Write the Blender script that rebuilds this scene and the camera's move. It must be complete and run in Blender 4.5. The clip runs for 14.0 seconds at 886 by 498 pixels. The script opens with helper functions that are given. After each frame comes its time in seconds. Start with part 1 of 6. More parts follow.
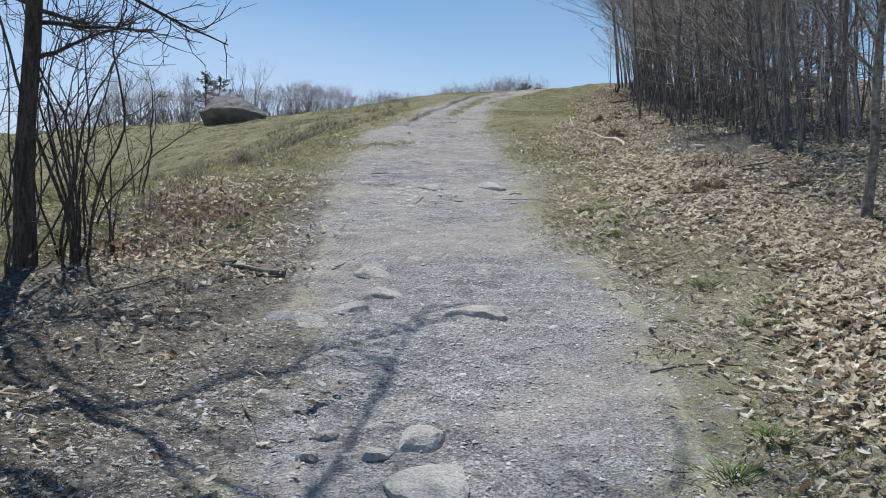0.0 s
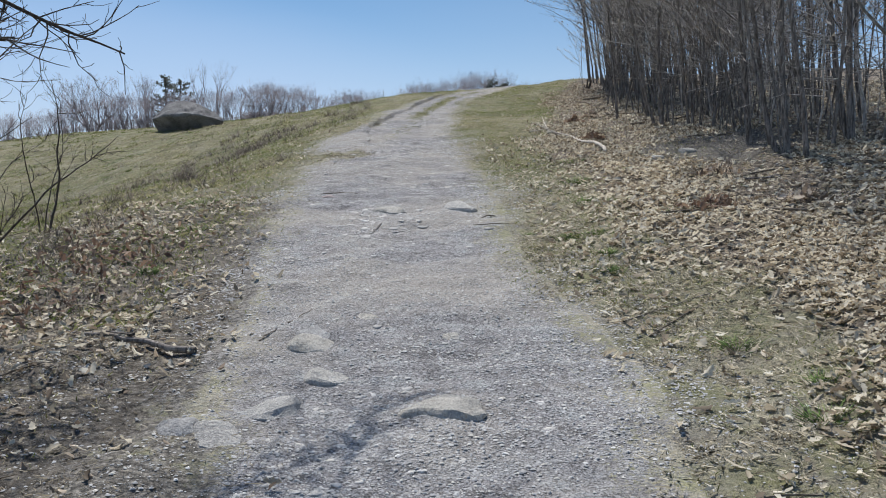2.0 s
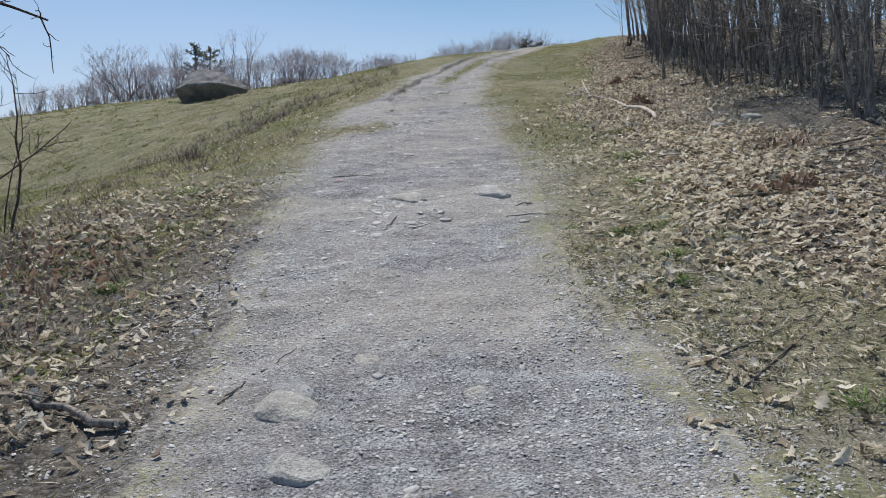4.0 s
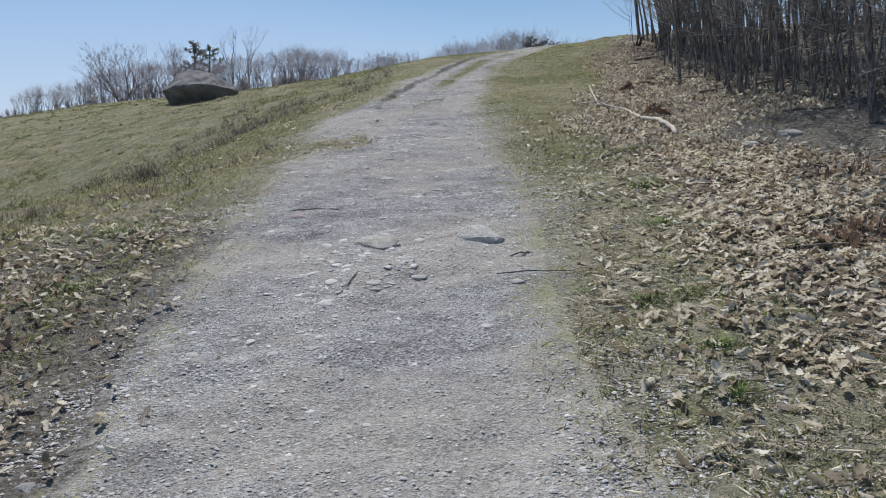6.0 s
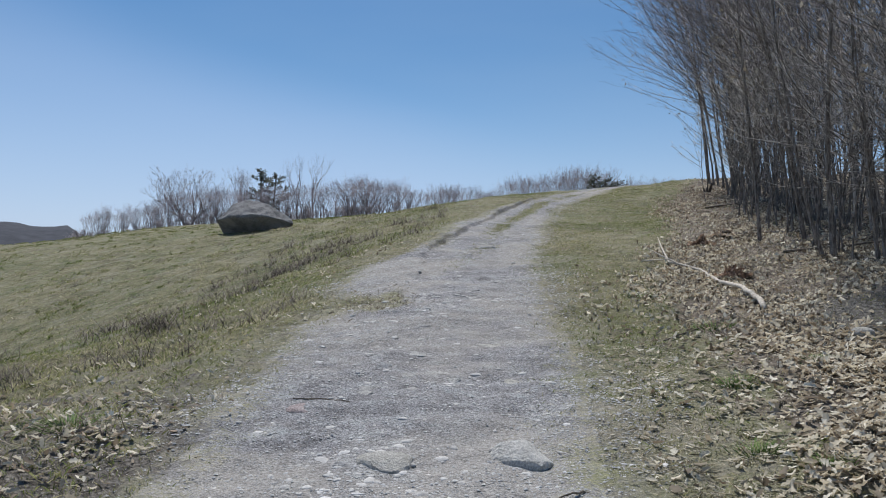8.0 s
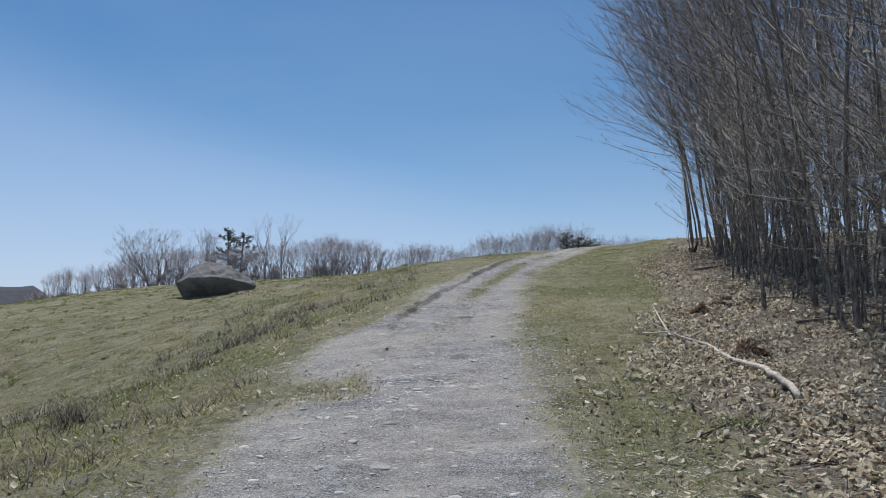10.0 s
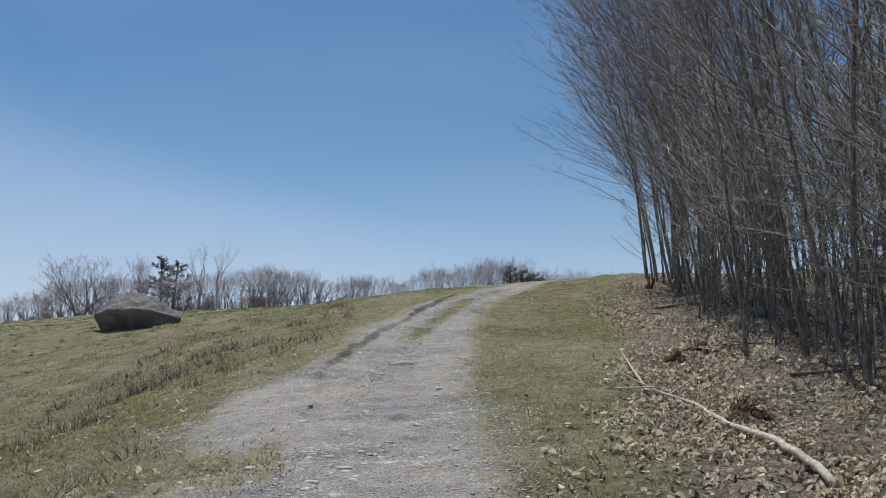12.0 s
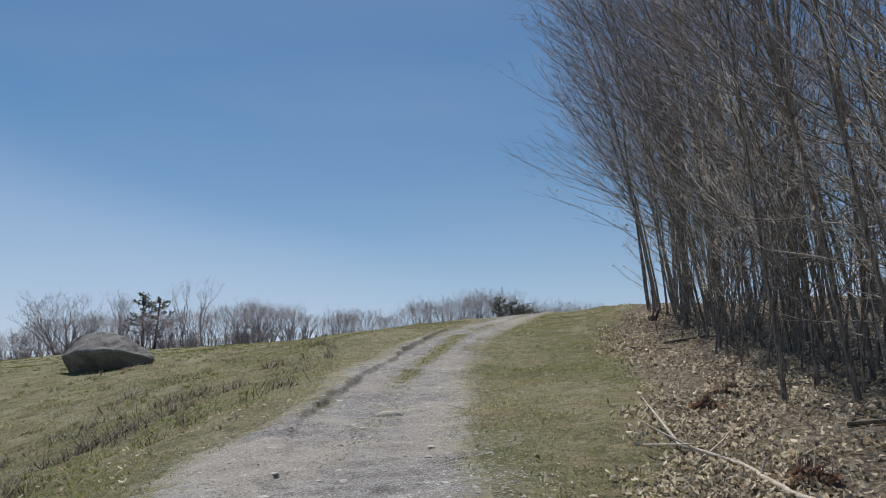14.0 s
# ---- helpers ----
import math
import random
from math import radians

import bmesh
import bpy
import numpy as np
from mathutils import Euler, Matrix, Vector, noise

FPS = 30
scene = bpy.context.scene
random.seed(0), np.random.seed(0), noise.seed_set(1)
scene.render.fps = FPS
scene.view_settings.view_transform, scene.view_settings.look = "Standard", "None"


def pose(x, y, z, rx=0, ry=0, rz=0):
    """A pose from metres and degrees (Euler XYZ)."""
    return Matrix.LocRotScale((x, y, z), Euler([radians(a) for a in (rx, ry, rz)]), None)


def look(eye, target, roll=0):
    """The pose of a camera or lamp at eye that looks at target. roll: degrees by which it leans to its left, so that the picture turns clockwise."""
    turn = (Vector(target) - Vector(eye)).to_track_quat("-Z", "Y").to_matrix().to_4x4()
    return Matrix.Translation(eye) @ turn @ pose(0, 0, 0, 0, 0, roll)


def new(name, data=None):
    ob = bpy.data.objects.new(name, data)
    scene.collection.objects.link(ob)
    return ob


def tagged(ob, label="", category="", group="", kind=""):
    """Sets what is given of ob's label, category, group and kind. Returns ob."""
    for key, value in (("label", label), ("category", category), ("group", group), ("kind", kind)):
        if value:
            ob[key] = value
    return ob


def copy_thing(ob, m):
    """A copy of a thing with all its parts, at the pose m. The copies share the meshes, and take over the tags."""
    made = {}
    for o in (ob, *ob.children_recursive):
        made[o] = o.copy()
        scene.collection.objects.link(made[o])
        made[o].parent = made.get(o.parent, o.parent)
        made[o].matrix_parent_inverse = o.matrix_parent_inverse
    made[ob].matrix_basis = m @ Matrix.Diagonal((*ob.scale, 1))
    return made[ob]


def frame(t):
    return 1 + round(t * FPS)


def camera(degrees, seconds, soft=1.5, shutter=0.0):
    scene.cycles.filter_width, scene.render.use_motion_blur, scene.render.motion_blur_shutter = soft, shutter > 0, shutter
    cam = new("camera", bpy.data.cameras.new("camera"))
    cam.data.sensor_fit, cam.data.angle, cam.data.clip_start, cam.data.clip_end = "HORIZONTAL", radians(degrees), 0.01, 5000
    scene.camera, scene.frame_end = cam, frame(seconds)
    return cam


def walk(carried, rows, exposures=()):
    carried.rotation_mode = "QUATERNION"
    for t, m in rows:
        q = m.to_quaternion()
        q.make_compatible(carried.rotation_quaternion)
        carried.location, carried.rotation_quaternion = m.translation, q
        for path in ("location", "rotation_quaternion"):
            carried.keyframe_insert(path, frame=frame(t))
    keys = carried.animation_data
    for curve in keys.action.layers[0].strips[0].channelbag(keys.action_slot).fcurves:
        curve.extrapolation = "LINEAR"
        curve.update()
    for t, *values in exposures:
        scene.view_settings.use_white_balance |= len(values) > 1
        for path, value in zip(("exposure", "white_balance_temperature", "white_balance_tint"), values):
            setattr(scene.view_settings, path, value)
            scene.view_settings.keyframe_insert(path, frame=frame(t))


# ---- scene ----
cam = camera(50, 14.0, soft=0.95)
PATH = [
    (0, pose(0.000, 0.000, 1.600, 86.541, -1.362, 0.762)),
    (0.5, pose(-0.017, 0.320, 1.675, 88.439, 1.224, -0.105)),
    (1, pose(0.009, 0.727, 1.703, 87.312, -0.095, 0.554)),
    (1.5, pose(0.075, 1.116, 1.799, 85.736, 1.275, 1.686)),
    (2, pose(0.057, 1.490, 1.863, 86.347, 0.213, -1.086)),
    (2.5, pose(0.110, 1.849, 1.962, 87.149, -0.448, 1.235)),
    (2.7, pose(0.125, 1.989, 1.976, 86.697, 0.820, 1.634)),
    (4.8, pose(0.209, 3.542, 2.113, 83.811, 1.478, 1.025)),
    (5, pose(0.235, 3.712, 2.140, 85.197, 0.621, 2.510)),
    (5.5, pose(0.316, 4.114, 2.211, 84.299, 1.472, 2.919)),
    (6, pose(0.328, 4.541, 2.280, 83.973, 1.390, 1.330)),
    (6.5, pose(0.362, 4.909, 2.355, 84.102, -0.288, 4.306)),
    (7, pose(0.406, 5.316, 2.454, 88.126, -0.289, 4.235)),
    (7.5, pose(0.379, 5.681, 2.542, 89.013, -0.515, 2.748)),
    (8, pose(0.439, 6.052, 2.619, 91.785, -0.669, 4.997)),
    (8.5, pose(0.445, 6.425, 2.659, 94.655, -0.613, 1.798)),
    (9, pose(0.341, 6.772, 2.737, 94.436, -1.178, 1.359)),
    (9.2, pose(0.321, 6.916, 2.752, 94.496, -1.448, 2.151)),
    (11.3, pose(0.319, 8.708, 2.978, 96.438, 1.179, 2.822)),
    (11.5, pose(0.287, 8.885, 2.998, 95.948, 0.948, 1.643)),
    (12, pose(0.252, 9.284, 3.041, 97.232, -0.672, -0.290)),
    (12.5, pose(0.242, 9.643, 3.088, 97.005, 0.882, 1.407)),
    (13, pose(0.207, 10.044, 3.139, 96.488, 1.561, -0.376)),
    (13.5, pose(0.198, 10.421, 3.176, 97.847, -0.018, -0.799)),
    (14, pose(0.224, 10.773, 3.229, 99.169, 0.227, -0.953)),
]
EXPOSURES = [(0.0, 0.03, 6450, 10), (2.5, -0.02, 6450, 10), (5.0, -0.1, 6400, 10), (9.0, -0.17, 6250, 10), (11.5, -0.2, 6600, 10), (14.0, -0.23, 6850, 10)]
walk(cam, PATH, EXPOSURES)

# ---- sky, sun ----
SUN_LEFT, SUN_UP = 16.0, 55.0      # degrees left of the trail's direction, and above the horizon
world = bpy.data.worlds.new("world")
scene.world = world
world.use_nodes = True
wn, wl = world.node_tree.nodes, world.node_tree.links
sky = wn.new("ShaderNodeTexSky")
sky.sky_type, sky.sun_disc = "NISHITA", False
sky.sun_elevation, sky.sun_rotation = radians(SUN_UP), radians(-SUN_LEFT)
sky.altitude, sky.air_density, sky.dust_density, sky.ozone_density = 300, 1.0, 0.2, 3.0
wc = wn.new("ShaderNodeTexCoord")
wm = wn.new("ShaderNodeMapping")
wm.inputs["Rotation"].default_value = (0.25, 0.5, 0.6)
wm.inputs["Scale"].default_value = (1.2, 4.5, 6.0)
wl.new(wc.outputs["Generated"], wm.inputs[0])
cirrus = wn.new("ShaderNodeTexNoise")
cirrus.inputs["Scale"].default_value, cirrus.inputs["Detail"].default_value = 0.9, 5
cirrus.inputs["Roughness"].default_value = 0.5
wl.new(wm.outputs[0], cirrus.inputs["Vector"])
wr = wn.new("ShaderNodeMapRange")
wr.inputs["From Min"].default_value, wr.inputs["From Max"].default_value = 0.4, 0.75
wr.inputs["To Max"].default_value = 0.2
wl.new(cirrus.outputs["Fac"], wr.inputs["Value"])
wx = wn.new("ShaderNodeMix")
wx.data_type = "RGBA"
wl.new(wr.outputs[0], wx.inputs[0])
wq = wn.new("ShaderNodeHueSaturation")
wq.inputs["Saturation"].default_value = 1.28
wl.new(sky.outputs[0], wq.inputs["Color"])
wl.new(wq.outputs[0], wx.inputs[6])
wx.inputs[7].default_value = (5.2, 6.6, 8.4, 1)
ws = wn.new("ShaderNodeSeparateXYZ")
wl.new(wc.outputs["Generated"], ws.inputs[0])
wh = wn.new("ShaderNodeMapRange")
wh.interpolation_type = "SMOOTHERSTEP"
for i, q in zip((1, 2, 3, 4), (-0.05, 0.29, 0.56, 0.0)):
    wh.inputs[i].default_value = q
wl.new(ws.outputs[2], wh.inputs[0])
wy = wn.new("ShaderNodeMix")
wy.data_type = "RGBA"
wl.new(wh.outputs[0], wy.inputs[0])
wl.new(wx.outputs[2], wy.inputs[6])
wy.inputs[7].default_value = (7.2, 8.4, 12.0, 1)
# a thin veil of high cloud, its upper edge slanting down to the right
wv = wn.new("ShaderNodeVectorMath")
wv.operation = "DOT_PRODUCT"
wv.inputs[1].default_value = (0.38, 0.0, 1.0)
wl.new(wc.outputs["Generated"], wv.inputs[0])
wa = wn.new("ShaderNodeMath")
wa.operation = "MULTIPLY_ADD"
wa.inputs[1].default_value = 0.2
wl.new(cirrus.outputs["Fac"], wa.inputs[0])
wl.new(wv.outputs["Value"], wa.inputs[2])
we = wn.new("ShaderNodeMapRange")
we.interpolation_type = "SMOOTHSTEP"
for i, q in zip((1, 2, 3, 4), (0.1, 0.25, 0.3, 0.0)):
    we.inputs[i].default_value = q
wl.new(wa.outputs[0], we.inputs[0])
wz = wn.new("ShaderNodeMix")
wz.data_type = "RGBA"
wl.new(we.outputs[0], wz.inputs[0])
wl.new(wy.outputs[2], wz.inputs[6])
wz.inputs[7].default_value = (6.3, 7.8, 10.8, 1)
bg = wn["Background"]
wl.new(wz.outputs[2], bg.inputs[0])
bg.inputs[1].default_value = 0.085
sun = new("sun", bpy.data.lights.new("sun", "SUN"))
sun.data.energy, sun.data.angle, sun.data.color = 5.0, radians(0.53), (1.0, 0.975, 0.94)
ce = math.cos(radians(SUN_UP))
sun.matrix_world = look((-math.sin(radians(SUN_LEFT)) * ce * 50, math.cos(radians(SUN_LEFT)) * ce * 50, math.sin(radians(SUN_UP)) * 50), (0, 0, 0))


# ---- materials ----
class Nodes:
    """A short way to write node materials."""

    def __init__(self, name, rough=0.9, spec=0.25):
        self.m = bpy.data.materials.new(name)
        self.m.use_nodes = True
        self.n, self.l = self.m.node_tree.nodes, self.m.node_tree.links
        self.b = self.n["Principled BSDF"]
        self.b.inputs["Roughness"].default_value = rough
        self.b.inputs["Specular IOR Level"].default_value = spec
        self.co = self.n.new("ShaderNodeTexCoord").outputs["Object"]

    def put(self, a, socket):
        if isinstance(a, (int, float)):
            socket.default_value = a
        elif isinstance(a, tuple):
            socket.default_value = (*a, 1) if len(a) == 3 else a
        else:
            self.l.new(a, socket)

    def noise(self, scale, detail=4, rough=0.55, stretch=None):
        t = self.n.new("ShaderNodeTexNoise")
        t.inputs["Scale"].default_value, t.inputs["Detail"].default_value, t.inputs["Roughness"].default_value = scale, detail, rough
        c = self.co
        if stretch:
            p = self.n.new("ShaderNodeMapping")
            p.inputs["Scale"].default_value = stretch
            self.l.new(c, p.inputs[0])
            c = p.outputs[0]
        self.l.new(c, t.inputs["Vector"])
        return t.outputs["Fac"]

    def cells(self, scale, out="Distance"):
        t = self.n.new("ShaderNodeTexVoronoi")
        t.inputs["Scale"].default_value = scale
        self.l.new(self.co, t.inputs["Vector"])
        return t.outputs[out]

    def span(self, v, a, b, c=0.0, d=1.0):
        r = self.n.new("ShaderNodeMapRange")
        self.put(v, r.inputs[0])
        for i, q in zip((1, 2, 3, 4), (a, b, c, d)):
            r.inputs[i].default_value = q
        return r.outputs[0]

    def mix(self, f, a, b):
        x = self.n.new("ShaderNodeMix")
        x.data_type = "RGBA"
        self.put(f, x.inputs[0]), self.put(a, x.inputs[6]), self.put(b, x.inputs[7])
        return x.outputs[2]

    def calc(self, op, a, b):
        x = self.n.new("ShaderNodeMath")
        x.operation = op
        self.put(a, x.inputs[0]), self.put(b, x.inputs[1])
        return x.outputs[0]

    def ramp(self, v, *stops):
        r = self.n.new("ShaderNodeValToRGB")
        e = r.color_ramp.elements
        while len(e) < len(stops):
            e.new(0.5)
        for k, (p, c) in zip(e, stops):
            k.position, k.color = p, (*c, 1)
        self.put(v, r.inputs[0])
        return r.outputs[0]

    def attr(self, name):
        a = self.n.new("ShaderNodeAttribute")
        a.attribute_name = name
        return a.outputs["Fac"]

    def island(self):
        return self.n.new("ShaderNodeNewGeometry").outputs["Random Per Island"]

    def each(self):
        return self.n.new("ShaderNodeObjectInfo").outputs["Random"]

    def done(self, colour, bump=None, strength=0.5, dist=0.01, rough=None, thin=0.0):
        self.put(colour, self.b.inputs["Base Color"])
        if thin:
            t, x = self.n.new("ShaderNodeBsdfTranslucent"), self.n.new("ShaderNodeMixShader")
            self.put(colour, t.inputs["Color"])
            x.inputs[0].default_value = thin
            self.l.new(self.b.outputs[0], x.inputs[1])
            self.l.new(t.outputs[0], x.inputs[2])
            self.l.new(x.outputs[0], self.n["Material Output"].inputs["Surface"])
        if rough is not None:
            self.put(rough, self.b.inputs["Roughness"])
        if bump is not None:
            k = self.n.new("ShaderNodeBump")
            k.inputs["Strength"].default_value, k.inputs["Distance"].default_value = strength, dist
            self.l.new(bump, k.inputs["Height"])
            self.l.new(k.outputs[0], self.b.inputs["Normal"])
        return self.m


def gravel_colour(k):
    big, mid = k.noise(0.6, 4, 0.6), k.noise(4.5, 5, 0.65)
    c = k.ramp(mid, (0.36, (0.196, 0.186, 0.179)), (0.49, (0.394, 0.376, 0.369)), (0.62, (0.539, 0.552, 0.540)))
    grit = k.ramp(k.cells(70, "Color"), (0.0, (0.095, 0.092, 0.090)), (0.4, (0.298, 0.289, 0.286)), (0.8, (0.469, 0.452, 0.451)), (1.0, (0.539, 0.562, 0.583)))
    c = k.mix(k.span(k.noise(5, 5, 0.65), 0.4, 0.6, 0.1, 0.75), c, grit)
    c = k.mix(k.span(k.noise(1.7, 6, 0.7), 0.5, 0.62, 0.0, 0.55), c, k.ramp(k.cells(110, "Color"), (0.1, (0.092, 0.090, 0.092)), (0.5, (0.258, 0.252, 0.256)), (0.9, (0.475, 0.466, 0.474))))
    c = k.mix(k.span(k.noise(80, 5, 0.8), 0.41, 0.53, 0.9, 0.0), c, (0.045, 0.042, 0.040))
    c = k.mix(k.span(k.cells(58, "Color"), 0.78, 0.84, 0.0, 0.6), c, (0.489, 0.477, 0.474))
    c = k.mix(k.span(k.noise(26, 6, 0.8), 0.36, 0.46, 0.7, 0.0), c, (0.075, 0.070, 0.067))
    dust = k.ramp(k.noise(40, 5, 0.7), (0.4, (0.285, 0.261, 0.225)), (0.6, (0.489, 0.453, 0.404)))
    return k.mix(k.span(big, 0.44, 0.58, 0.0, 0.7), c, dust)


def straw_colour(k):
    c = k.ramp(k.noise(70, 6, 0.8), (0.36, (0.216, 0.191, 0.146)), (0.46, (0.410, 0.367, 0.286)), (0.55, (0.572, 0.514, 0.416)), (0.66, (0.745, 0.672, 0.572)))
    c = k.mix(k.span(k.noise(19, 8, 0.85), 0.42, 0.53, 0.6, 0.0), c, (0.151, 0.137, 0.108))
    c = k.mix(k.span(k.noise(5.5, 8, 0.8), 0.42, 0.52, 0.5, 0.0), c, (0.356, 0.331, 0.308))
    return k.mix(k.span(k.noise(2.1, 7, 0.75), 0.43, 0.57, 0.1, 0.7), c, k.ramp(k.noise(34, 5, 0.75), (0.4, (0.13, 0.15, 0.05)), (0.6, (0.36, 0.36, 0.165))))


def land_colour(k):
    """Gravel on the trail, thatch beside it, then turf or woodland soil, by the distance from the trail's edge."""
    big, mid, fine = k.noise(0.35, 4), k.noise(2.6, 5, 0.65), k.noise(28, 6, 0.75)
    turf = k.ramp(mid, (0.4, (0.075, 0.082, 0.03)), (0.5, (0.145, 0.145, 0.06)), (0.6, (0.27, 0.245, 0.13)))
    turf = k.mix(k.span(big, 0.45, 0.58, 0, 0.7), turf, k.ramp(fine, (0.38, (0.055, 0.085, 0.022)), (0.62, (0.15, 0.185, 0.065))))
    turf = k.mix(k.span(k.noise(9, 6, 0.75), 0.5, 0.6, 0, 0.75), turf, (0.4, 0.36, 0.22))
    turf = k.mix(k.span(k.noise(12, 6, 0.75), 0.42, 0.53, 0.8, 0.0), turf, (0.05, 0.048, 0.024))
    turf = k.mix(k.span(k.noise(3.2, 7, 0.8), 0.48, 0.57, 0.0, 0.8), turf, k.ramp(k.noise(30, 5, 0.8), (0.4, (0.1, 0.075, 0.045)), (0.6, (0.3, 0.26, 0.16))))
    turf = k.mix(k.span(k.noise(0.9, 6, 0.75), 0.47, 0.6, 0, 0.6), turf, k.ramp(k.noise(22, 5, 0.75), (0.4, (0.15, 0.135, 0.07)), (0.6, (0.38, 0.345, 0.21))))
    turf = k.mix(k.calc("MULTIPLY", k.span(k.attr("out"), 0.5, 2.2, 0.8, 0.15), k.span(k.attr("fresh"), 0.0, 1.0, 1.0, 0.25)), turf, straw_colour(k))
    turf = k.mix(k.span(k.noise(1.4, 8, 0.82), 0.5, 0.6, 0.0, 0.4), turf, k.ramp(k.noise(24, 6, 0.8), (0.4, (0.2, 0.185, 0.13)), (0.6, (0.52, 0.49, 0.39))))
    soil = k.ramp(fine, (0.38, (0.055, 0.05, 0.043)), (0.5, (0.15, 0.137, 0.118)), (0.62, (0.33, 0.305, 0.265)))
    matted = k.ramp(k.cells(19, "Color"), (0.0, (0.08, 0.06, 0.045)), (0.4, (0.24, 0.19, 0.14)), (0.75, (0.46, 0.39, 0.3)), (1.0, (0.7, 0.63, 0.52)))
    matted = k.mix(k.span(k.noise(30, 5, 0.75), 0.42, 0.58, 0.8, 0.0), matted, (0.075, 0.058, 0.043))
    soil = k.mix(k.span(k.attr("bare"), 0.2, 0.8, 0.75, 0.0), soil, matted)
    leafy = k.calc("ADD", k.attr("leafy"), k.span(k.noise(2.2, 6, 0.75), 0.35, 0.65, -0.5, 0.5))
    c = k.mix(k.span(leafy, 0.3, 0.7), turf, soil)
    out = k.calc("ADD", k.attr("out"), k.span(k.noise(2.4, 8, 0.85), 0.3, 0.7, -0.28, 0.28))
    out = k.calc("ADD", out, k.span(k.noise(38, 5, 0.8), 0.35, 0.65, -0.3, 0.3))
    return k.mix(k.span(out, -0.2, 0.04), gravel_colour(k), c)


def make_gravel():
    k = Nodes("gravel_surface", 0.95)
    h = k.calc("ADD", k.calc("ADD", k.calc("MULTIPLY", k.cells(70), -0.5), k.calc("MULTIPLY", k.noise(170, 3, 0.7), 0.4)), k.calc("ADD", k.calc("MULTIPLY", k.noise(60, 4, 0.7), 0.9), k.calc("ADD", k.calc("MULTIPLY", k.noise(17, 5, 0.7), 1.2), k.calc("MULTIPLY", k.noise(4.5, 5, 0.65), 1.6))))
    return k.done(land_colour(k), h, 0.9, 0.012)


def make_ground():
    k = Nodes("soil_and_turf", 0.95, 0.15)
    h = k.calc("ADD", k.calc("MULTIPLY", k.noise(36, 6, 0.75), 0.9), k.noise(2.6, 5, 0.65))
    return k.done(land_colour(k), h, 1.0, 0.035)


def make_stone(name, dark, light, scale=9.0, lichen=0.0):
    k = Nodes(name, 0.85)
    a, b = k.noise(scale, 6, 0.65), k.noise(scale * 9, 4, 0.7)
    c = k.ramp(a, (0.4, dark), (0.6, light))
    c = k.mix(0.4, c, k.ramp(b, (0.42, tuple(v * 0.55 for v in dark)), (0.58, light)))
    if lichen:
        c = k.mix(k.span(k.noise(scale * 0.6, 5, 0.7), 0.52, 0.62, 0, lichen), c, (0.3, 0.3, 0.285))
    c = k.mix(k.span(k.each(), 0, 1, 0, 0.3), c, k.mix(0.5, c, (0.2, 0.16, 0.12)))
    return k.done(c, k.calc("ADD", a, k.calc("MULTIPLY", b, 0.45)), 0.9, 0.04)


def make_pebbles():
    k = Nodes("pebble_stone", 0.85)
    c = k.ramp(k.island(), (0.0, (0.3, 0.295, 0.29)), (0.3, (0.43, 0.425, 0.418)), (0.65, (0.54, 0.53, 0.515)), (0.9, (0.6, 0.565, 0.5)), (1.0, (0.76, 0.75, 0.73)))
    return k.done(k.mix(0.2, c, k.ramp(k.noise(90, 3), (0.3, (0.3, 0.295, 0.288)), (0.7, (0.58, 0.57, 0.555)))))


def make_small_stone():
    k = Nodes("small_stone", 0.85)
    c = k.ramp(k.island(), (0.0, (0.3, 0.294, 0.284)), (0.45, (0.48, 0.47, 0.45)), (0.8, (0.6, 0.58, 0.545)), (1.0, (0.76, 0.745, 0.72)))
    return k.done(k.mix(0.35, c, k.ramp(k.noise(60, 4, 0.7), (0.35, (0.234, 0.211, 0.185)), (0.65, (0.702, 0.649, 0.594)))), k.noise(70, 4, 0.7), 0.5, 0.01)


def make_leaf(name, *stops):
    k = Nodes(name, 0.75, 0.3)
    c = k.ramp(k.island(), *stops)
    c = k.mix(k.span(k.noise(45, 3), 0.4, 0.7, 0, 0.5), c, k.mix(0.6, c, (0.12, 0.085, 0.055)))
    return k.done(c, thin=0.32)


def make_grass():
    k = Nodes("grass_blade", 0.7, 0.3)
    patch = k.noise(0.35, 4)
    mixed = k.calc("ADD", k.calc("MULTIPLY", k.island(), 0.62), k.span(patch, 0.35, 0.65, 0.38, 0.0))
    c = k.ramp(mixed, (0.0, (0.085, 0.14, 0.028)), (0.32, (0.16, 0.2, 0.055)), (0.55, (0.26, 0.265, 0.11)), (0.78, (0.43, 0.39, 0.23)), (1.0, (0.66, 0.59, 0.42)))
    return k.done(c, thin=0.5)


def make_bark(name, dark, light, grain=(14, 14, 2.2)):
    k = Nodes(name, 0.9, 0.2)
    a, b = k.noise(3.0, 6, 0.65, grain), k.noise(40, 4, 0.6)
    c = k.ramp(a, (0.4, dark), (0.6, light))
    c = k.mix(k.span(b, 0.35, 0.7, 0, 0.45), c, tuple(v * 0.5 for v in dark))
    c = k.mix(k.span(k.each(), 0, 1, 0, 0.4), c, k.mix(0.5, c, (0.2, 0.185, 0.165)))
    return k.done(c, k.calc("ADD", a, k.calc("MULTIPLY", b, 0.4)), 0.6, 0.012)


def make_plain(name, *stops, scale=12.0, rough=0.9):
    k = Nodes(name, rough, 0.2)
    return k.done(k.ramp(k.noise(scale, 5, 0.65), *stops))


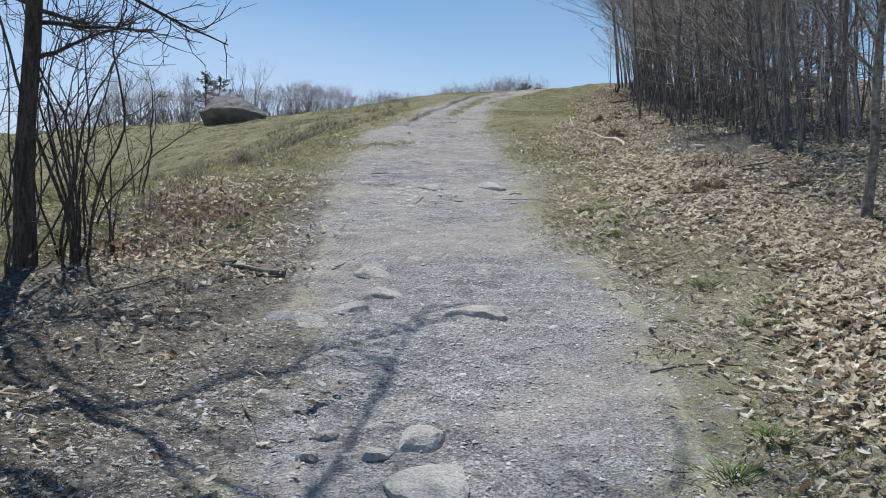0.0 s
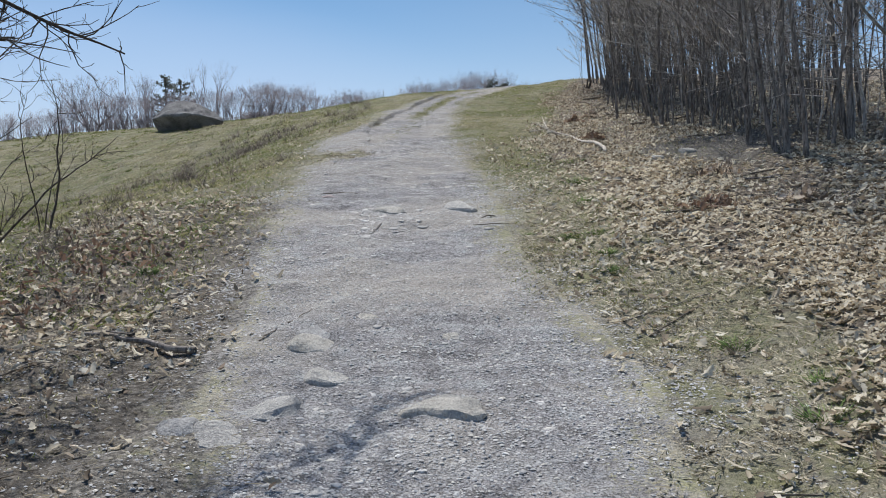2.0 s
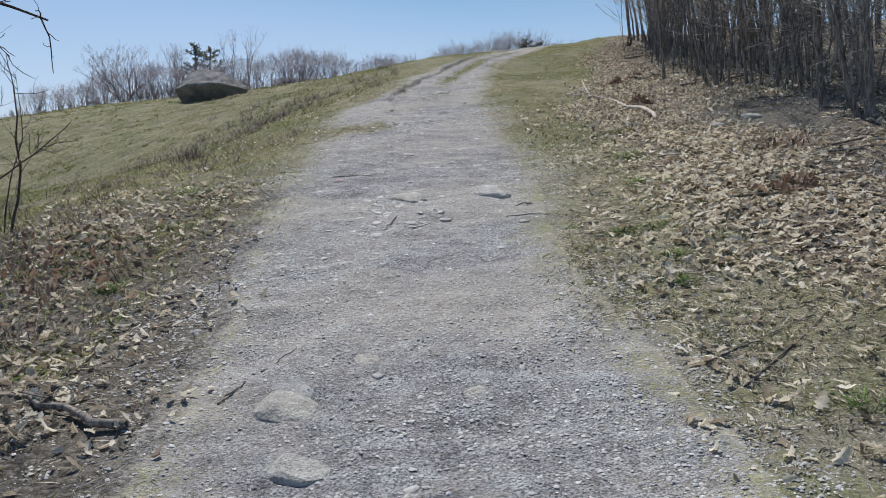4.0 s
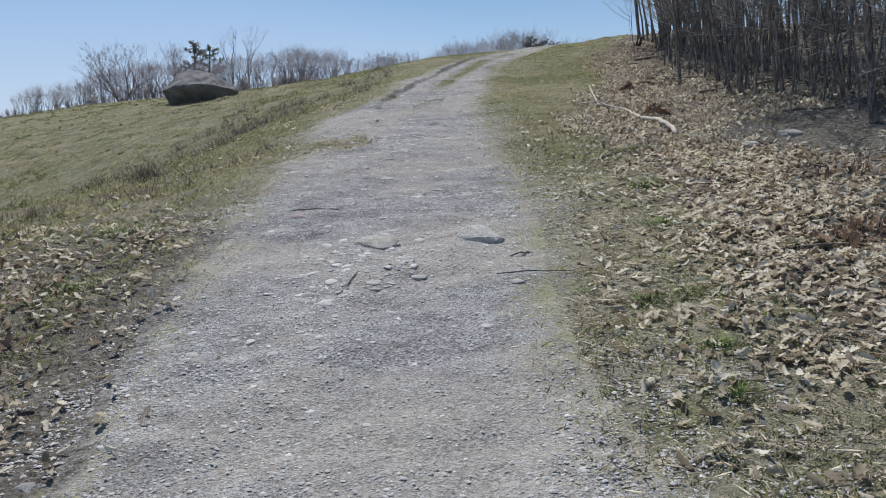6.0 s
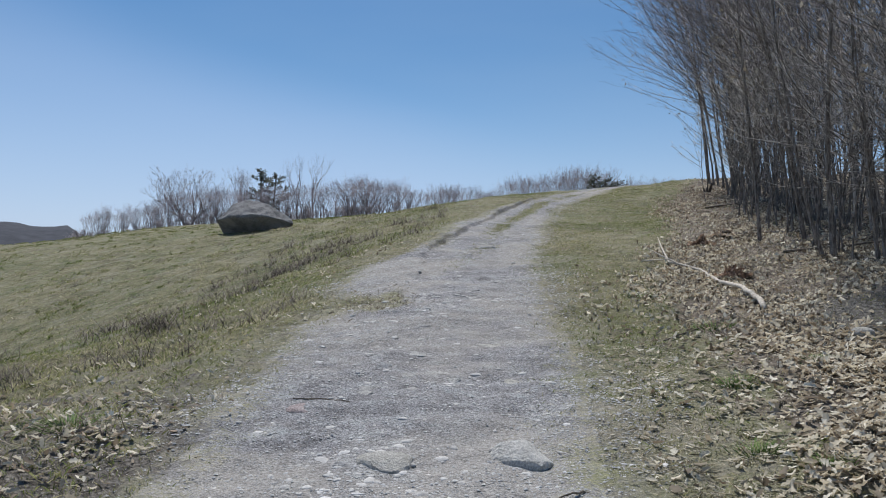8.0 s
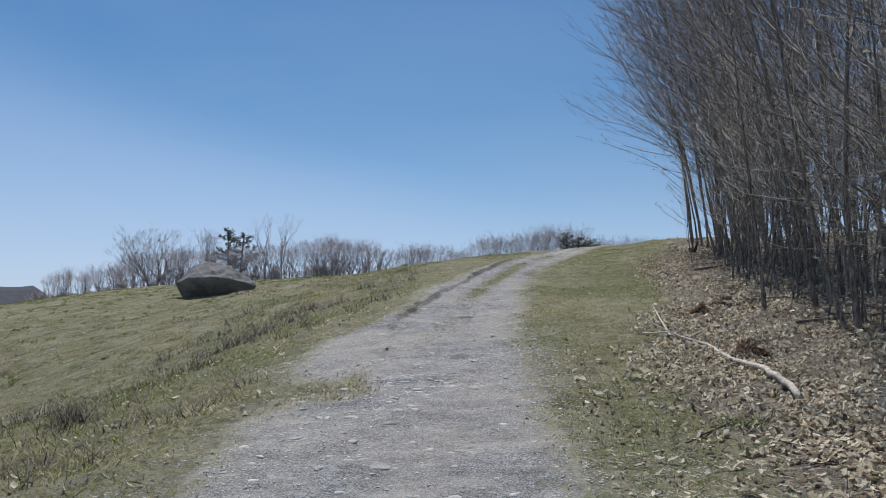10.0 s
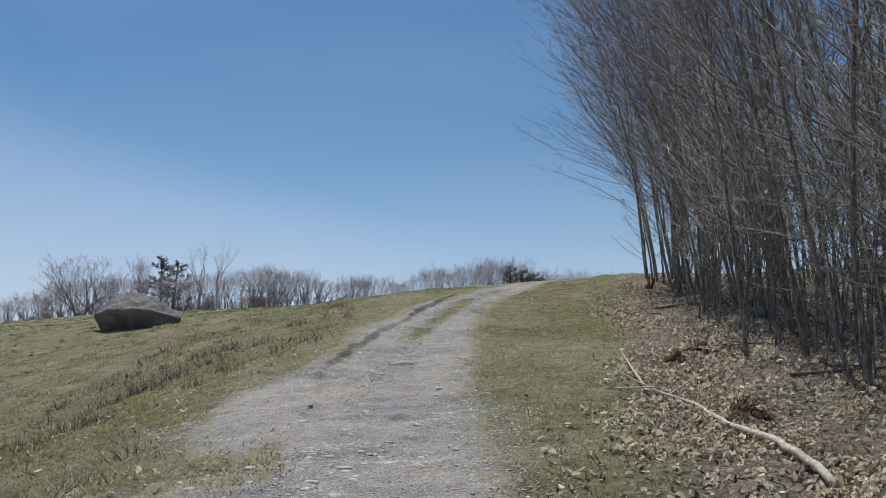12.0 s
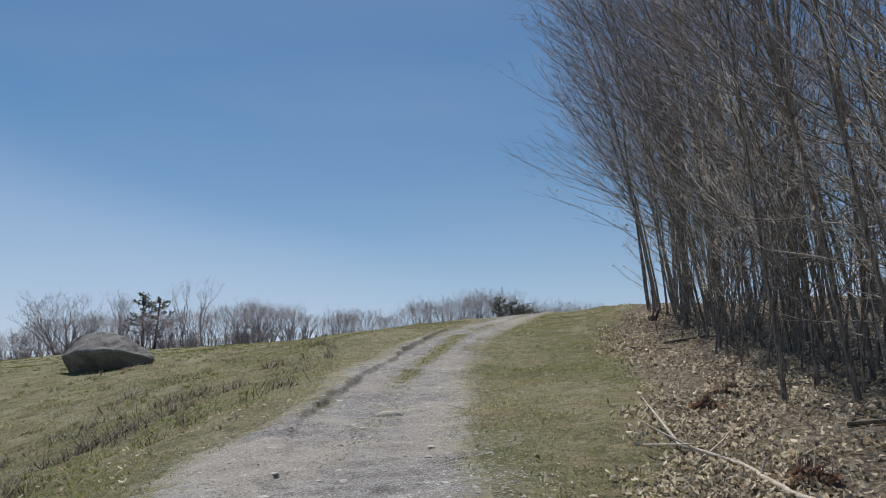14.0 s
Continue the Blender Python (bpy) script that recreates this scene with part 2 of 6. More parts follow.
GRAVEL, GROUND, PEBBLE, GRASS = make_gravel(), make_ground(), make_pebbles(), make_grass()
STONE = make_stone("trail_stone", (0.380, 0.367, 0.343), (0.580, 0.559, 0.522))
STONE_PALE = make_stone("pale_stone", (0.460, 0.443, 0.409), (0.680, 0.657, 0.606))
STONE_DARK = make_stone("dark_stone", (0.33, 0.326, 0.318), (0.52, 0.513, 0.5))
STONE_TAN = make_stone("tan_stone", (0.42, 0.395, 0.345), (0.62, 0.59, 0.53))
STONE_PINK = make_stone("pinkish_stone", (0.34, 0.27, 0.255), (0.5, 0.42, 0.4))
BOULDER = make_stone("boulder_granite", (0.125, 0.122, 0.119), (0.275, 0.27, 0.262), 2.2, 0.5)
LEAF = make_leaf("dry_oak_leaf", (0.0, (0.165, 0.128, 0.089)), (0.25, (0.421, 0.347, 0.246)), (0.55, (0.722, 0.638, 0.482)), (1.0, (0.925, 0.862, 0.71)))
LEAF_DULL = make_leaf("weathered_leaf", (0.0, (0.152, 0.112, 0.082)), (0.35, (0.387, 0.302, 0.223)), (0.7, (0.633, 0.527, 0.407)), (1.0, (0.877, 0.770, 0.639)))
LEAF_RED = make_leaf("russet_leaf", (0.0, (0.13, 0.08, 0.06)), (0.5, (0.26, 0.17, 0.12)), (1.0, (0.42, 0.3, 0.21)))
STRAW = make_leaf("dry_straw", (0.0, (0.3, 0.26, 0.18)), (0.5, (0.5, 0.45, 0.34)), (1.0, (0.68, 0.62, 0.5)))
STRAW_PALE = make_leaf("bleached_straw", (0.0, (0.42, 0.37, 0.26)), (0.5, (0.64, 0.58, 0.45)), (1.0, (0.82, 0.76, 0.63)))
LEAF_PALE = make_leaf("bleached_leaf", (0.0, (0.3, 0.25, 0.18)), (1.0, (0.62, 0.56, 0.46)))
BARK_DARK = make_bark("dark_bark", (0.05, 0.04, 0.034), (0.15, 0.125, 0.105))
BARK = make_bark("young_tree_bark", (0.11, 0.094, 0.08), (0.42, 0.375, 0.335))
BARK_GREY = make_bark("smooth_grey_bark", (0.14, 0.125, 0.1), (0.4, 0.365, 0.31), (6, 6, 5))
TWIG = make_plain("twig_bark", (0.42, (0.13, 0.112, 0.113)), (0.58, (0.35, 0.316, 0.32)), scale=5)
TWIG_PALE = make_plain("pale_twigs", (0.42, (0.32, 0.285, 0.25)), (0.58, (0.68, 0.63, 0.57)), scale=5)
# bark lifted towards grey-violet: the haze of distance is put into this colour
TWIG_HAZED = make_plain("hazed_far_twigs", (0.42, (0.22, 0.195, 0.205)), (0.58, (0.38, 0.34, 0.355)), scale=1.5)
DEADWOOD = make_bark("bleached_deadwood", (0.5, 0.43, 0.345), (0.8, 0.73, 0.62), (9, 9, 9))
STICK = make_bark("weathered_stick", (0.12, 0.095, 0.07), (0.3, 0.25, 0.19), (9, 9, 9))
DEBRIS = make_leaf("plant_debris", (0.0, (0.09, 0.075, 0.058)), (0.4, (0.26, 0.225, 0.175)), (0.75, (0.5, 0.445, 0.36)), (1.0, (0.7, 0.65, 0.55)))
WEED = make_leaf("dry_weed_stalk", (0.0, (0.055, 0.043, 0.037)), (0.5, (0.15, 0.12, 0.1)), (0.8, (0.32, 0.28, 0.23)), (1.0, (0.5, 0.45, 0.38)))
FRESH = make_leaf("fresh_grass", (0.0, (0.075, 0.15, 0.03)), (0.6, (0.15, 0.27, 0.06)), (1.0, (0.33, 0.36, 0.14)))
SMALL_STONE = make_small_stone()
# green paled to grey, with distance haze included in the needle colour
NEEDLE_HAZED = make_leaf("hazed_pine_needles", (0.0, (0.1, 0.115, 0.1)), (1.0, (0.21, 0.23, 0.2)))
FAR_WOOD = make_plain("wooded_hill", (0.3, (0.02, 0.023, 0.032)), (0.7, (0.05, 0.054, 0.068)), scale=0.05)


# ---- the lie of the land ----
def curve(ks, vs):
    """A smooth curve through a few heights or offsets, for arrays."""
    ks, vs = np.array(ks, float), np.array(vs, float)
    m = np.gradient(vs, ks)

    def f(y):
        y = np.clip(np.asarray(y, float), ks[0], ks[-1])
        j = np.clip(np.searchsorted(ks, y) - 1, 0, len(ks) - 2)
        h = ks[j + 1] - ks[j]
        s = (y - ks[j]) / h
        return (2 * s**3 - 3 * s**2 + 1) * vs[j] + (s**3 - 2 * s**2 + s) * h * m[j] + (3 * s**2 - 2 * s**3) * vs[j + 1] + (s**3 - s**2) * h * m[j + 1]

    return f


SPINE = curve((-60, -20, -4, 2, 8, 14, 20, 26, 32, 36.5, 44, 60, 100, 150, 300, 3000), (-8, -2.7, -0.52, 0.36, 1.19, 2.07, 2.99, 3.88, 4.88, 5.48, 5.95, 6.95, 9.15, 6.5, -30, -60))
FALL = curve((2, 10, 20, 30, 45, 60, 100), (-0.03, -0.06, -0.315, -0.235, -0.1, -0.084, -0.044))
RISE = curve((2, 10, 20, 32, 60), (0.16, 0.185, 0.11, 0.05, 0.02))
EDGE_L = curve((-8, 3, 5.8, 7, 10, 12.5, 15, 16, 17.6, 19.4, 20.4, 23, 25.3, 27, 29.2, 32.7, 36, 45, 60), (-1.3, -1.3, -1.18, -1.1, -1.36, -1.48, -1.6, -1.45, -1.76, -1.68, -1.28, -1.0, -0.82, -0.45, 0.0, 1.0, 1.9, 4.6, 11))
EDGE_R = curve((-8, 3, 7, 9, 13, 18, 24, 27, 30, 36, 45, 60), (1.0, 0.97, 1.08, 0.87, 0.86, 0.68, 0.8, 1.15, 1.6, 3.2, 6.3, 13))
LEAF_FROM = curve((0, 4, 7.5, 10.5, 13, 16, 20, 24.5, 30, 40), (0.4, 0.5, 1.0, 0.86, 0.8, 0.92, 1.5, 2.0, 2.1, 2.2))
WEED_ROW = curve((7, 10, 12, 15, 19, 22, 24.5, 26.5, 30), (-2.7, -3.0, -3.3, -3.65, -3.85, -4.0, -3.7, -2.6, -1.6))
RUT = curve((14.5, 15.5, 18.5, 20.8, 23.3, 26.2, 29.8, 34), (-1.6, -1.05, -0.95, -1.05, -0.76, -0.4, 0.28, 1.3))
WAVES = [(random.uniform(0, 6.28), random.uniform(0, 6.28), 1.55**i) for i in range(11)]


def ripple(x, y, lo, hi):
    """Uneven ground: waves of many directions, from the lo-th to the hi-th length."""
    z = 0
    for a, p, q in WAVES[lo:hi]:
        z = z + np.sin(q * (x * math.cos(a) + y * math.sin(a)) + p + 0.8 * np.sin(0.6 * q * (y * math.cos(a) - x * math.sin(a)) + 2 * p)) / q
    return z


def smooth(v, a, b):
    s = np.clip((v - a) / (b - a), 0, 1)
    return s * s * (3 - 2 * s)


def land(x, y):
    x, y = np.asarray(x, float), np.asarray(y, float)
    d = x - 0.0018 * np.clip(y - 8, 0, 37) ** 2
    u, v = np.clip(-1.2 - d, 0, 60), np.clip(d - 1.2, 0, 14)
    z = SPINE(y) + FALL(y) * (np.sqrt(u * u + 1) - 1) + RISE(y) * (np.sqrt(v * v + 1) - 1)
    z = z + 0.08 * np.clip(x - 2.2, -2.5, 3.0) * smooth(y, 29, 37) * (1 - smooth(y, 50, 80))
    z = z - 0.12 * np.clip(-x - 30, 0, 25)
    far = np.clip(np.hypot(x, y - 20) - 130, 0, None)
    return z - 0.05 * np.clip(far, 0, 700)


def off_trail(x, y):
    """Metres outside the trail's edges; negative on it."""
    wob = 0.07 * ripple(x * 0 + 3.1, y, 1, 6) + 0.03 * ripple(x, y, 5, 9)
    return np.maximum(EDGE_L(y) + wob - x, x - EDGE_R(y) - 0.8 * wob)


def rut(x, y):
    """The washed-out step along the left of the trail: a low bank above, a shallow gully below it."""
    d = x - RUT(y) - 0.09 * ripple(x * 0, y * 1.9, 2, 7) - 0.03 * ripple(x * 2, y * 2, 4, 9)
    on = (0.35 * smooth(y, 14.6, 16.5) + 0.65 * smooth(y, 19.5, 21.5)) * (1 - smooth(y, 31, 34)) * (0.45 + 0.55 * smooth(ripple(x * 0 + 1.0, y * 0.9, 1, 4), -0.9, 0.4))
    return on * (0.048 * (1 - smooth(d, -0.03, 0.025)) * np.exp(-(np.clip(-d, 0, 9) / 0.8) ** 2) - 0.036 * np.exp(-(np.clip(d, 0, 9) / 0.2) ** 2) * smooth(d, -0.03, 0.025))


def relief(x, y):
    return 0.03 * ripple(x, y, 1, 6) + 0.055 * (ripple(x, y, 5, 11) + ripple(0.6 * x + 0.8 * y + 7, 0.6 * y - 0.8 * x + 3, 5, 11))


def trail_z(x, y):
    return land(x, y) + relief(x, y) + rut(x, y)


def ground_z(x, y):
    o = off_trail(x, y)
    near = 1 - smooth(np.hypot(x, y - 12), 30, 60)
    z = land(x, y) + near * (relief(x, y) + smooth(o, 0.2, 1.2) * (0.03 * ripple(x + 9, y, 1, 6) + 0.03 * ripple(x, y + 5, 5, 9)))
    return z - 0.035 * (1 - smooth(o, -0.3, 0.15))


def top(x, y):
    """The height of the surface that one would stand on."""
    x, y = np.asarray(x, float), np.asarray(y, float)
    return np.where(off_trail(x, y) < -0.05, np.maximum(trail_z(x, y), ground_z(x, y)), ground_z(x, y))


def top1(x, y):
    return float(top(x, y))


# ---- mesh helpers ----
def mesh_from(name, V, F, mat, smooth_faces=False, attrs=None, normals=None):
    V, F = np.asarray(V, np.float32), np.asarray(F, np.int32)
    me = bpy.data.meshes.new(name)
    n, k = F.shape
    me.vertices.add(len(V)), me.loops.add(n * k), me.polygons.add(n)
    me.vertices.foreach_set("co", V.ravel())
    me.loops.foreach_set("vertex_index", F.ravel())
    me.polygons.foreach_set("loop_start", np.arange(0, n * k, k, dtype=np.int32))
    if smooth_faces:
        me.polygons.foreach_set("use_smooth", np.ones(n, bool))
    for a, vals in (attrs or {}).items():
        me.attributes.new(a, "FLOAT", "POINT").data.foreach_set("value", np.asarray(vals, np.float32).ravel())
    me.update(calc_edges=True)
    if normals is not None:
        me.normals_split_custom_set_from_vertices(normals)
    me.materials.append(mat)
    return me


def part(name, me, parent, label=""):
    ob = new(name, me)
    ob.parent = parent
    return tagged(ob, label)


def sheet(xs, ys, X, Y, Z):
    V = np.stack([X, Y, Z], -1).reshape(-1, 3)
    nx, ny = X.shape[1], X.shape[0]
    i = (np.arange(ny - 1)[:, None] * nx + np.arange(nx - 1)[None]).ravel()
    return V, np.stack([i, i + 1, i + 1 + nx, i + nx], 1)


class Tubes:
    """Gathers tapered round stems and thin spikes into one mesh."""

    def __init__(self):
        self.V, self.F, self.n, self.lines = [], [], 0, []

    def tube(self, pts, rad, sides=5):
        p = np.asarray(pts, float)
        r = np.asarray(rad, float)
        self.lines.append((p, r))
        t = np.gradient(p, axis=0)
        t /= np.linalg.norm(t, axis=1, keepdims=True) + 1e-9
        ref = np.array([1.0, 0, 0]) if abs(t[0, 0]) < 0.8 else np.array([0, 1.0, 0])
        a = np.cross(t, ref)
        a /= np.linalg.norm(a, axis=1, keepdims=True) + 1e-9
        b = np.cross(t, a)
        w = np.arange(sides) * 2 * math.pi / sides
        ring = p[:, None] + r[:, None, None] * (a[:, None] * np.cos(w)[None, :, None] + b[:, None] * np.sin(w)[None, :, None])
        m = len(p)
        self.V.append(ring.reshape(-1, 3))
        i = np.arange(m - 1)[:, None] * sides
        j = np.arange(sides)[None]
        j2 = (j + 1) % sides
        q = np.concatenate([np.stack([i + j, i + j2, i + sides + j2], -1).reshape(-1, 3), np.stack([i + j, i + sides + j2, i + sides + j], -1).reshape(-1, 3)]) + self.n
        self.F.append(q)
        self.n += m * sides

    def spikes(self, A, B, r):
        """Straight twigs from A to B, three sides each."""
        A, B = np.asarray(A, float), np.asarray(B, float)
        if not len(A):
            return
        t = B - A
        t /= np.linalg.norm(t, axis=1, keepdims=True) + 1e-9
        ref = np.where(np.abs(t[:, :1]) < 0.8, [[1.0, 0, 0]], [[0, 1.0, 0]])
        a = np.cross(t, ref)
        a /= np.linalg.norm(a, axis=1, keepdims=True) + 1e-9
        b = np.cross(t, a)
        r = np.broadcast_to(np.asarray(r, float), (len(A),))[:, None]
        k = len(A)
        ring = [A + r * a, A + r * (-0.5 * a + 0.87 * b), A + r * (-0.5 * a - 0.87 * b), B]
        self.V.append(np.stack(ring, 1).reshape(-1, 3))
        i = np.arange(k) * 4 + self.n
        for u in range(3):
            self.F.append(np.stack([i + u, i + (u + 1) % 3, i + 3], 1))
        self.n += 4 * k

    def mesh(self, name, mat):
        return mesh_from(name, np.concatenate(self.V), np.concatenate(self.F), mat, True)


def unit(v):
    v = np.asarray(v, float)
    return v / (np.linalg.norm(v) + 1e-9)


# ---- ground, trail, distant hill ----
def grow(a, b, step, far, rate=1.13):
    out = list(np.arange(a, b + 1e-6, step))
    s, hi, lo = step, b, a
    while hi < far or lo > -far:
        s *= rate
        hi, lo = hi + s, lo - s
        out = [lo] + out + [hi]
    return np.array(out)


def bare_soil(x, y):
    """The worn patch of bare soil at the edge of the wood, 0 to 1."""
    return np.exp(-((((x - 4.0) / 1.2) ** 2 + ((y - 14.3) / 1.6) ** 2) ** 3))


def build_ground():
    xs, ys = grow(-6.0, 7.0, 0.125, 3000, 1.16), grow(1.5, 36, 0.16, 3000, 1.16)
    X, Y = np.meshgrid(xs, ys)
    V, F = sheet(xs, ys, X, Y, ground_z(X, Y))
    o = off_trail(X, Y)
    right = X > (EDGE_L(Y) + EDGE_R(Y)) / 2
    leafy = np.where(right, smooth(o - LEAF_FROM(Y), 0.0, 0.7), smooth(o, -0.15, 0.15) * (1 - smooth(o, 1.6, 2.6)) * (1 - smooth(Y, 9, 15)))
    leafy = np.where(right, leafy * (1 - smooth(np.hypot(X - 8, Y - 22), 40, 70)), leafy)
    me = mesh_from("ground", V, F, GROUND, True, {"leafy": leafy, "out": np.clip(o, -2, 9), "fresh": smooth(Y, 10.5, 15), "bare": np.maximum(bare_soil(X, Y), np.where(right, 0.0, 0.6))})
    tagged(new("ground", me), "grassy hillside of green and straw turf with bare soil", "ground", kind="structure")


def strip(x, y):
    """The grassy strip between the wheel tracks."""
    d = x - 0.5 * (EDGE_L(y) + EDGE_R(y)) - 0.03 - 0.06 * ripple(x * 0, y, 2, 5)
    return np.exp(-(d / 0.17) ** 2) * smooth(y, 17.5, 21) * (0.3 + 0.7 * smooth(ripple(x, y, 1, 4), -0.8, 0.5))


def tongue(x, y):
    """A tongue of rough grass that reaches into the trail from the bank."""
    w = 0.12 * ripple(x * 2, y * 2, 2, 7)
    return smooth(0.85 - np.abs(x + 1.45) + w, 0.0, 0.35) * np.exp(-(((y - 15.7 - 0.25 * (x + 1.2)) / 0.4) ** 2)) + 0.5 * np.exp(-(((x + 0.98 + w) / 0.13) ** 2 + ((y - 16.2) / 0.7) ** 2))


def trodden(x, y):
    """Bare trodden soil on the lower part of the trail, towards the bank."""
    return smooth(-x + 0.25 * ripple(x, y, 1, 5), 0.3, 1.0) * (1 - smooth(y, 4.6, 6.4))


def build_trail():
    ys = np.concatenate([np.arange(-6, 1.5, 0.25), np.arange(1.5, 15, 0.035), np.arange(15, 22, 0.055), np.arange(22, 38, 0.11), np.arange(38, 52, 0.4)])
    s = np.linspace(0, 1, 90)
    l, r = EDGE_L(ys) - 0.28, EDGE_R(ys) + 0.28
    X = l[:, None] + (r - l)[:, None] * s[None]
    Y = np.repeat(ys[:, None], len(s), 1)
    o = off_trail(X, Y)
    Z = trail_z(X, Y) - 0.05 * smooth(o, -0.05, 0.27)
    V, F = sheet(s, ys, X, Y, Z)
    me = mesh_from("trail", V, F, GRAVEL, True, {"out": np.clip(o + 1.15 * strip(X, Y) + 1.25 * tongue(X, Y) + 0.75 * trodden(X, Y), -2, 9), "leafy": np.maximum(trodden(X, Y), np.where(X < 0, smooth(o, -0.2, 0.05) * (1 - smooth(Y, 9, 15)), 0)), "bare": 0.85 + o * 0, "fresh": smooth(Y, 10.5, 15)})
    tagged(new("trail", me), "worn gravel trail with loose grit and ruts", "trail", kind="structure")


def build_hill():
    n = 60
    V = []
    for j in range(13):
        for i in range(n + 1):
            a = radians(-62 + 38 * i / n)
            d = 1500 + 70 * j
            flank = float(smooth(np.float64(-23.6 - math.degrees(a)), 0, 3.0))
            h = 79 * flank * (0.95 + 0.05 * math.sin(i * 0.9)) * math.sin(math.pi * min(1, 0.08 + j / 12.0)) ** 0.7 + 5 * noise.noise((i * 0.5, j * 0.7, 0))
            V.append((d * math.sin(a), d * math.cos(a), h + 14 * flank - 30 * (1 - flank)))
    i = (np.arange(12)[:, None] * (n + 1) + np.arange(n)[None]).ravel()
    F = np.stack([i, i + 1, i + n + 2, i + n + 1], 1)
    tagged(new("hill", mesh_from("hill", V, F, FAR_WOOD, True)), "distant dark wooded hill", "hill", kind="structure")


build_ground()
build_trail()
build_hill()


# ---- stones ----
def stone_mesh(name, w, d, h, mat, seed, blocky=0.5, level=2):
    """An irregular stone, half sunk: a ball cut by random planes and roughened."""
    rnd = random.Random(seed)
    bm = bmesh.new()
    bmesh.ops.create_icosphere(bm, subdivisions=level, radius=1)
    planes = [(unit((rnd.gauss(0, 1), rnd.gauss(0, 1), rnd.gauss(0.2, 0.7))), rnd.uniform(0.55, 0.85)) for _ in range(int(4 + 6 * blocky))]
    off = rnd.uniform(0, 99)
    for v in bm.verts:
        p = np.array(v.co)
        for n, c in planes:
            e = p @ n - c
            if e > 0:
                p = p - n * e * 0.9
        p = p * (1 + 0.16 * noise.noise((p[0] * 1.7 + off, p[1] * 1.7, p[2] * 1.7)) + 0.05 * noise.noise((p[0] * 5 + off, p[1] * 5, p[2] * 5)))
        p = np.sign(p) * np.abs(p) ** 0.72
        v.co = (p[0] * w / 1.75, p[1] * d / 1.75, p[2] * h)
    me = bpy.data.meshes.new(name)
    bm.to_mesh(me)
    bm.free()
    me.materials.append(mat)
    for q in me.polygons:
        q.use_smooth = False
    return me


STONES_LOW = [(-0.12, 3.72, 0.23, 0.09, 3), (-0.28, 3.60, 0.13, 0.06, 3), (-0.07, 3.36, 0.34, 0.08, 3), (-0.54, 3.58, 0.10, 0.07, 1), (-0.50, 3.82, 0.10, 0.06, 0),
              (-0.81, 5.45, 0.24, 0.085, 0), (-0.64, 5.75, 0.29, 0.085, 0), (-1.0, 5.52, 0.2, 0.08, 1), (-0.43, 6.18, 0.21, 0.082, 3), (0.12, 5.70, 0.33, 0.08, 2),
              (0.19, 6.80, 0.12, 0.04, 2), (0.23, 4.11, 0.16, 0.05, 2), (0.24, 4.35, 0.13, 0.035, 2), (-0.10, 4.52, 0.08, 0.03, 3), (-0.58, 6.7, 0.28, 0.08, 2)]
STONES_MID = [(0.43, 11.27, 0.34, 0.11, 3), (-0.31, 11.13, 0.30, 0.09, 2), (-0.51, 11.07, 0.14, 0.07, 1), (-0.40, 8.96, 0.12, 0.05, 3), (-0.51, 8.78, 0.10, 0.05, 2),
              (-0.35, 7.83, 0.06, 0.03, 3), (-0.35, 7.22, 0.20, 0.05, 2), (-0.53, 6.93, 0.24, 0.06, 1), (-0.92, 8.95, 0.14, 0.06, 1), (-0.62, 9.81, 0.14, 0.05, 0),
              (-0.50, 7.70, 0.13, 0.04, 2), (0.12, 14.10, 0.18, 0.05, 2), (-0.10, 12.95, 0.13, 0.05, 3), (-1.23, 7.72, 0.09, 0.05, 1), (-0.66, 12.59, 0.16, 0.05, 0)]
STONES_HIGH = [(-0.98, 12.09, 0.22, 0.05, 4), (-0.47, 13.67, 0.22, 0.06, 0), (-0.63, 13.22, 0.15, 0.06, 1), (-0.65, 12.46, 0.13, 0.05, 0), (-0.94, 12.56, 0.09, 0.04, 1),
               (0.36, 12.97, 0.2, 0.04, 2), (-0.46, 14.26, 0.12, 0.04, 0), (-0.81, 13.00, 0.11, 0.05, 1), (0.74, 13.92, 0.06, 0.04, 1), (-0.15, 20.85, 0.27, 0.09, 3),
               (-0.37, 18.03, 0.15, 0.07, 3), (-0.38, 19.47, 0.13, 0.05, 0), (0.09, 15.94, 0.17, 0.06, 3), (-0.79, 15.89, 0.13, 0.05, 0), (0.57, 22.9, 0.2, 0.06, 0)]
KINDS = [("grey granite stone half sunk in the gravel trail", STONE), ("dark grey stone lying on the gravel trail", STONE_DARK), ("flat tan stone bedded in the gravel trail", STONE_TAN),
         ("pale grey stone bedded in the gravel trail", STONE_PALE), ("flat pinkish stone slab on the gravel trail", STONE_PINK)]


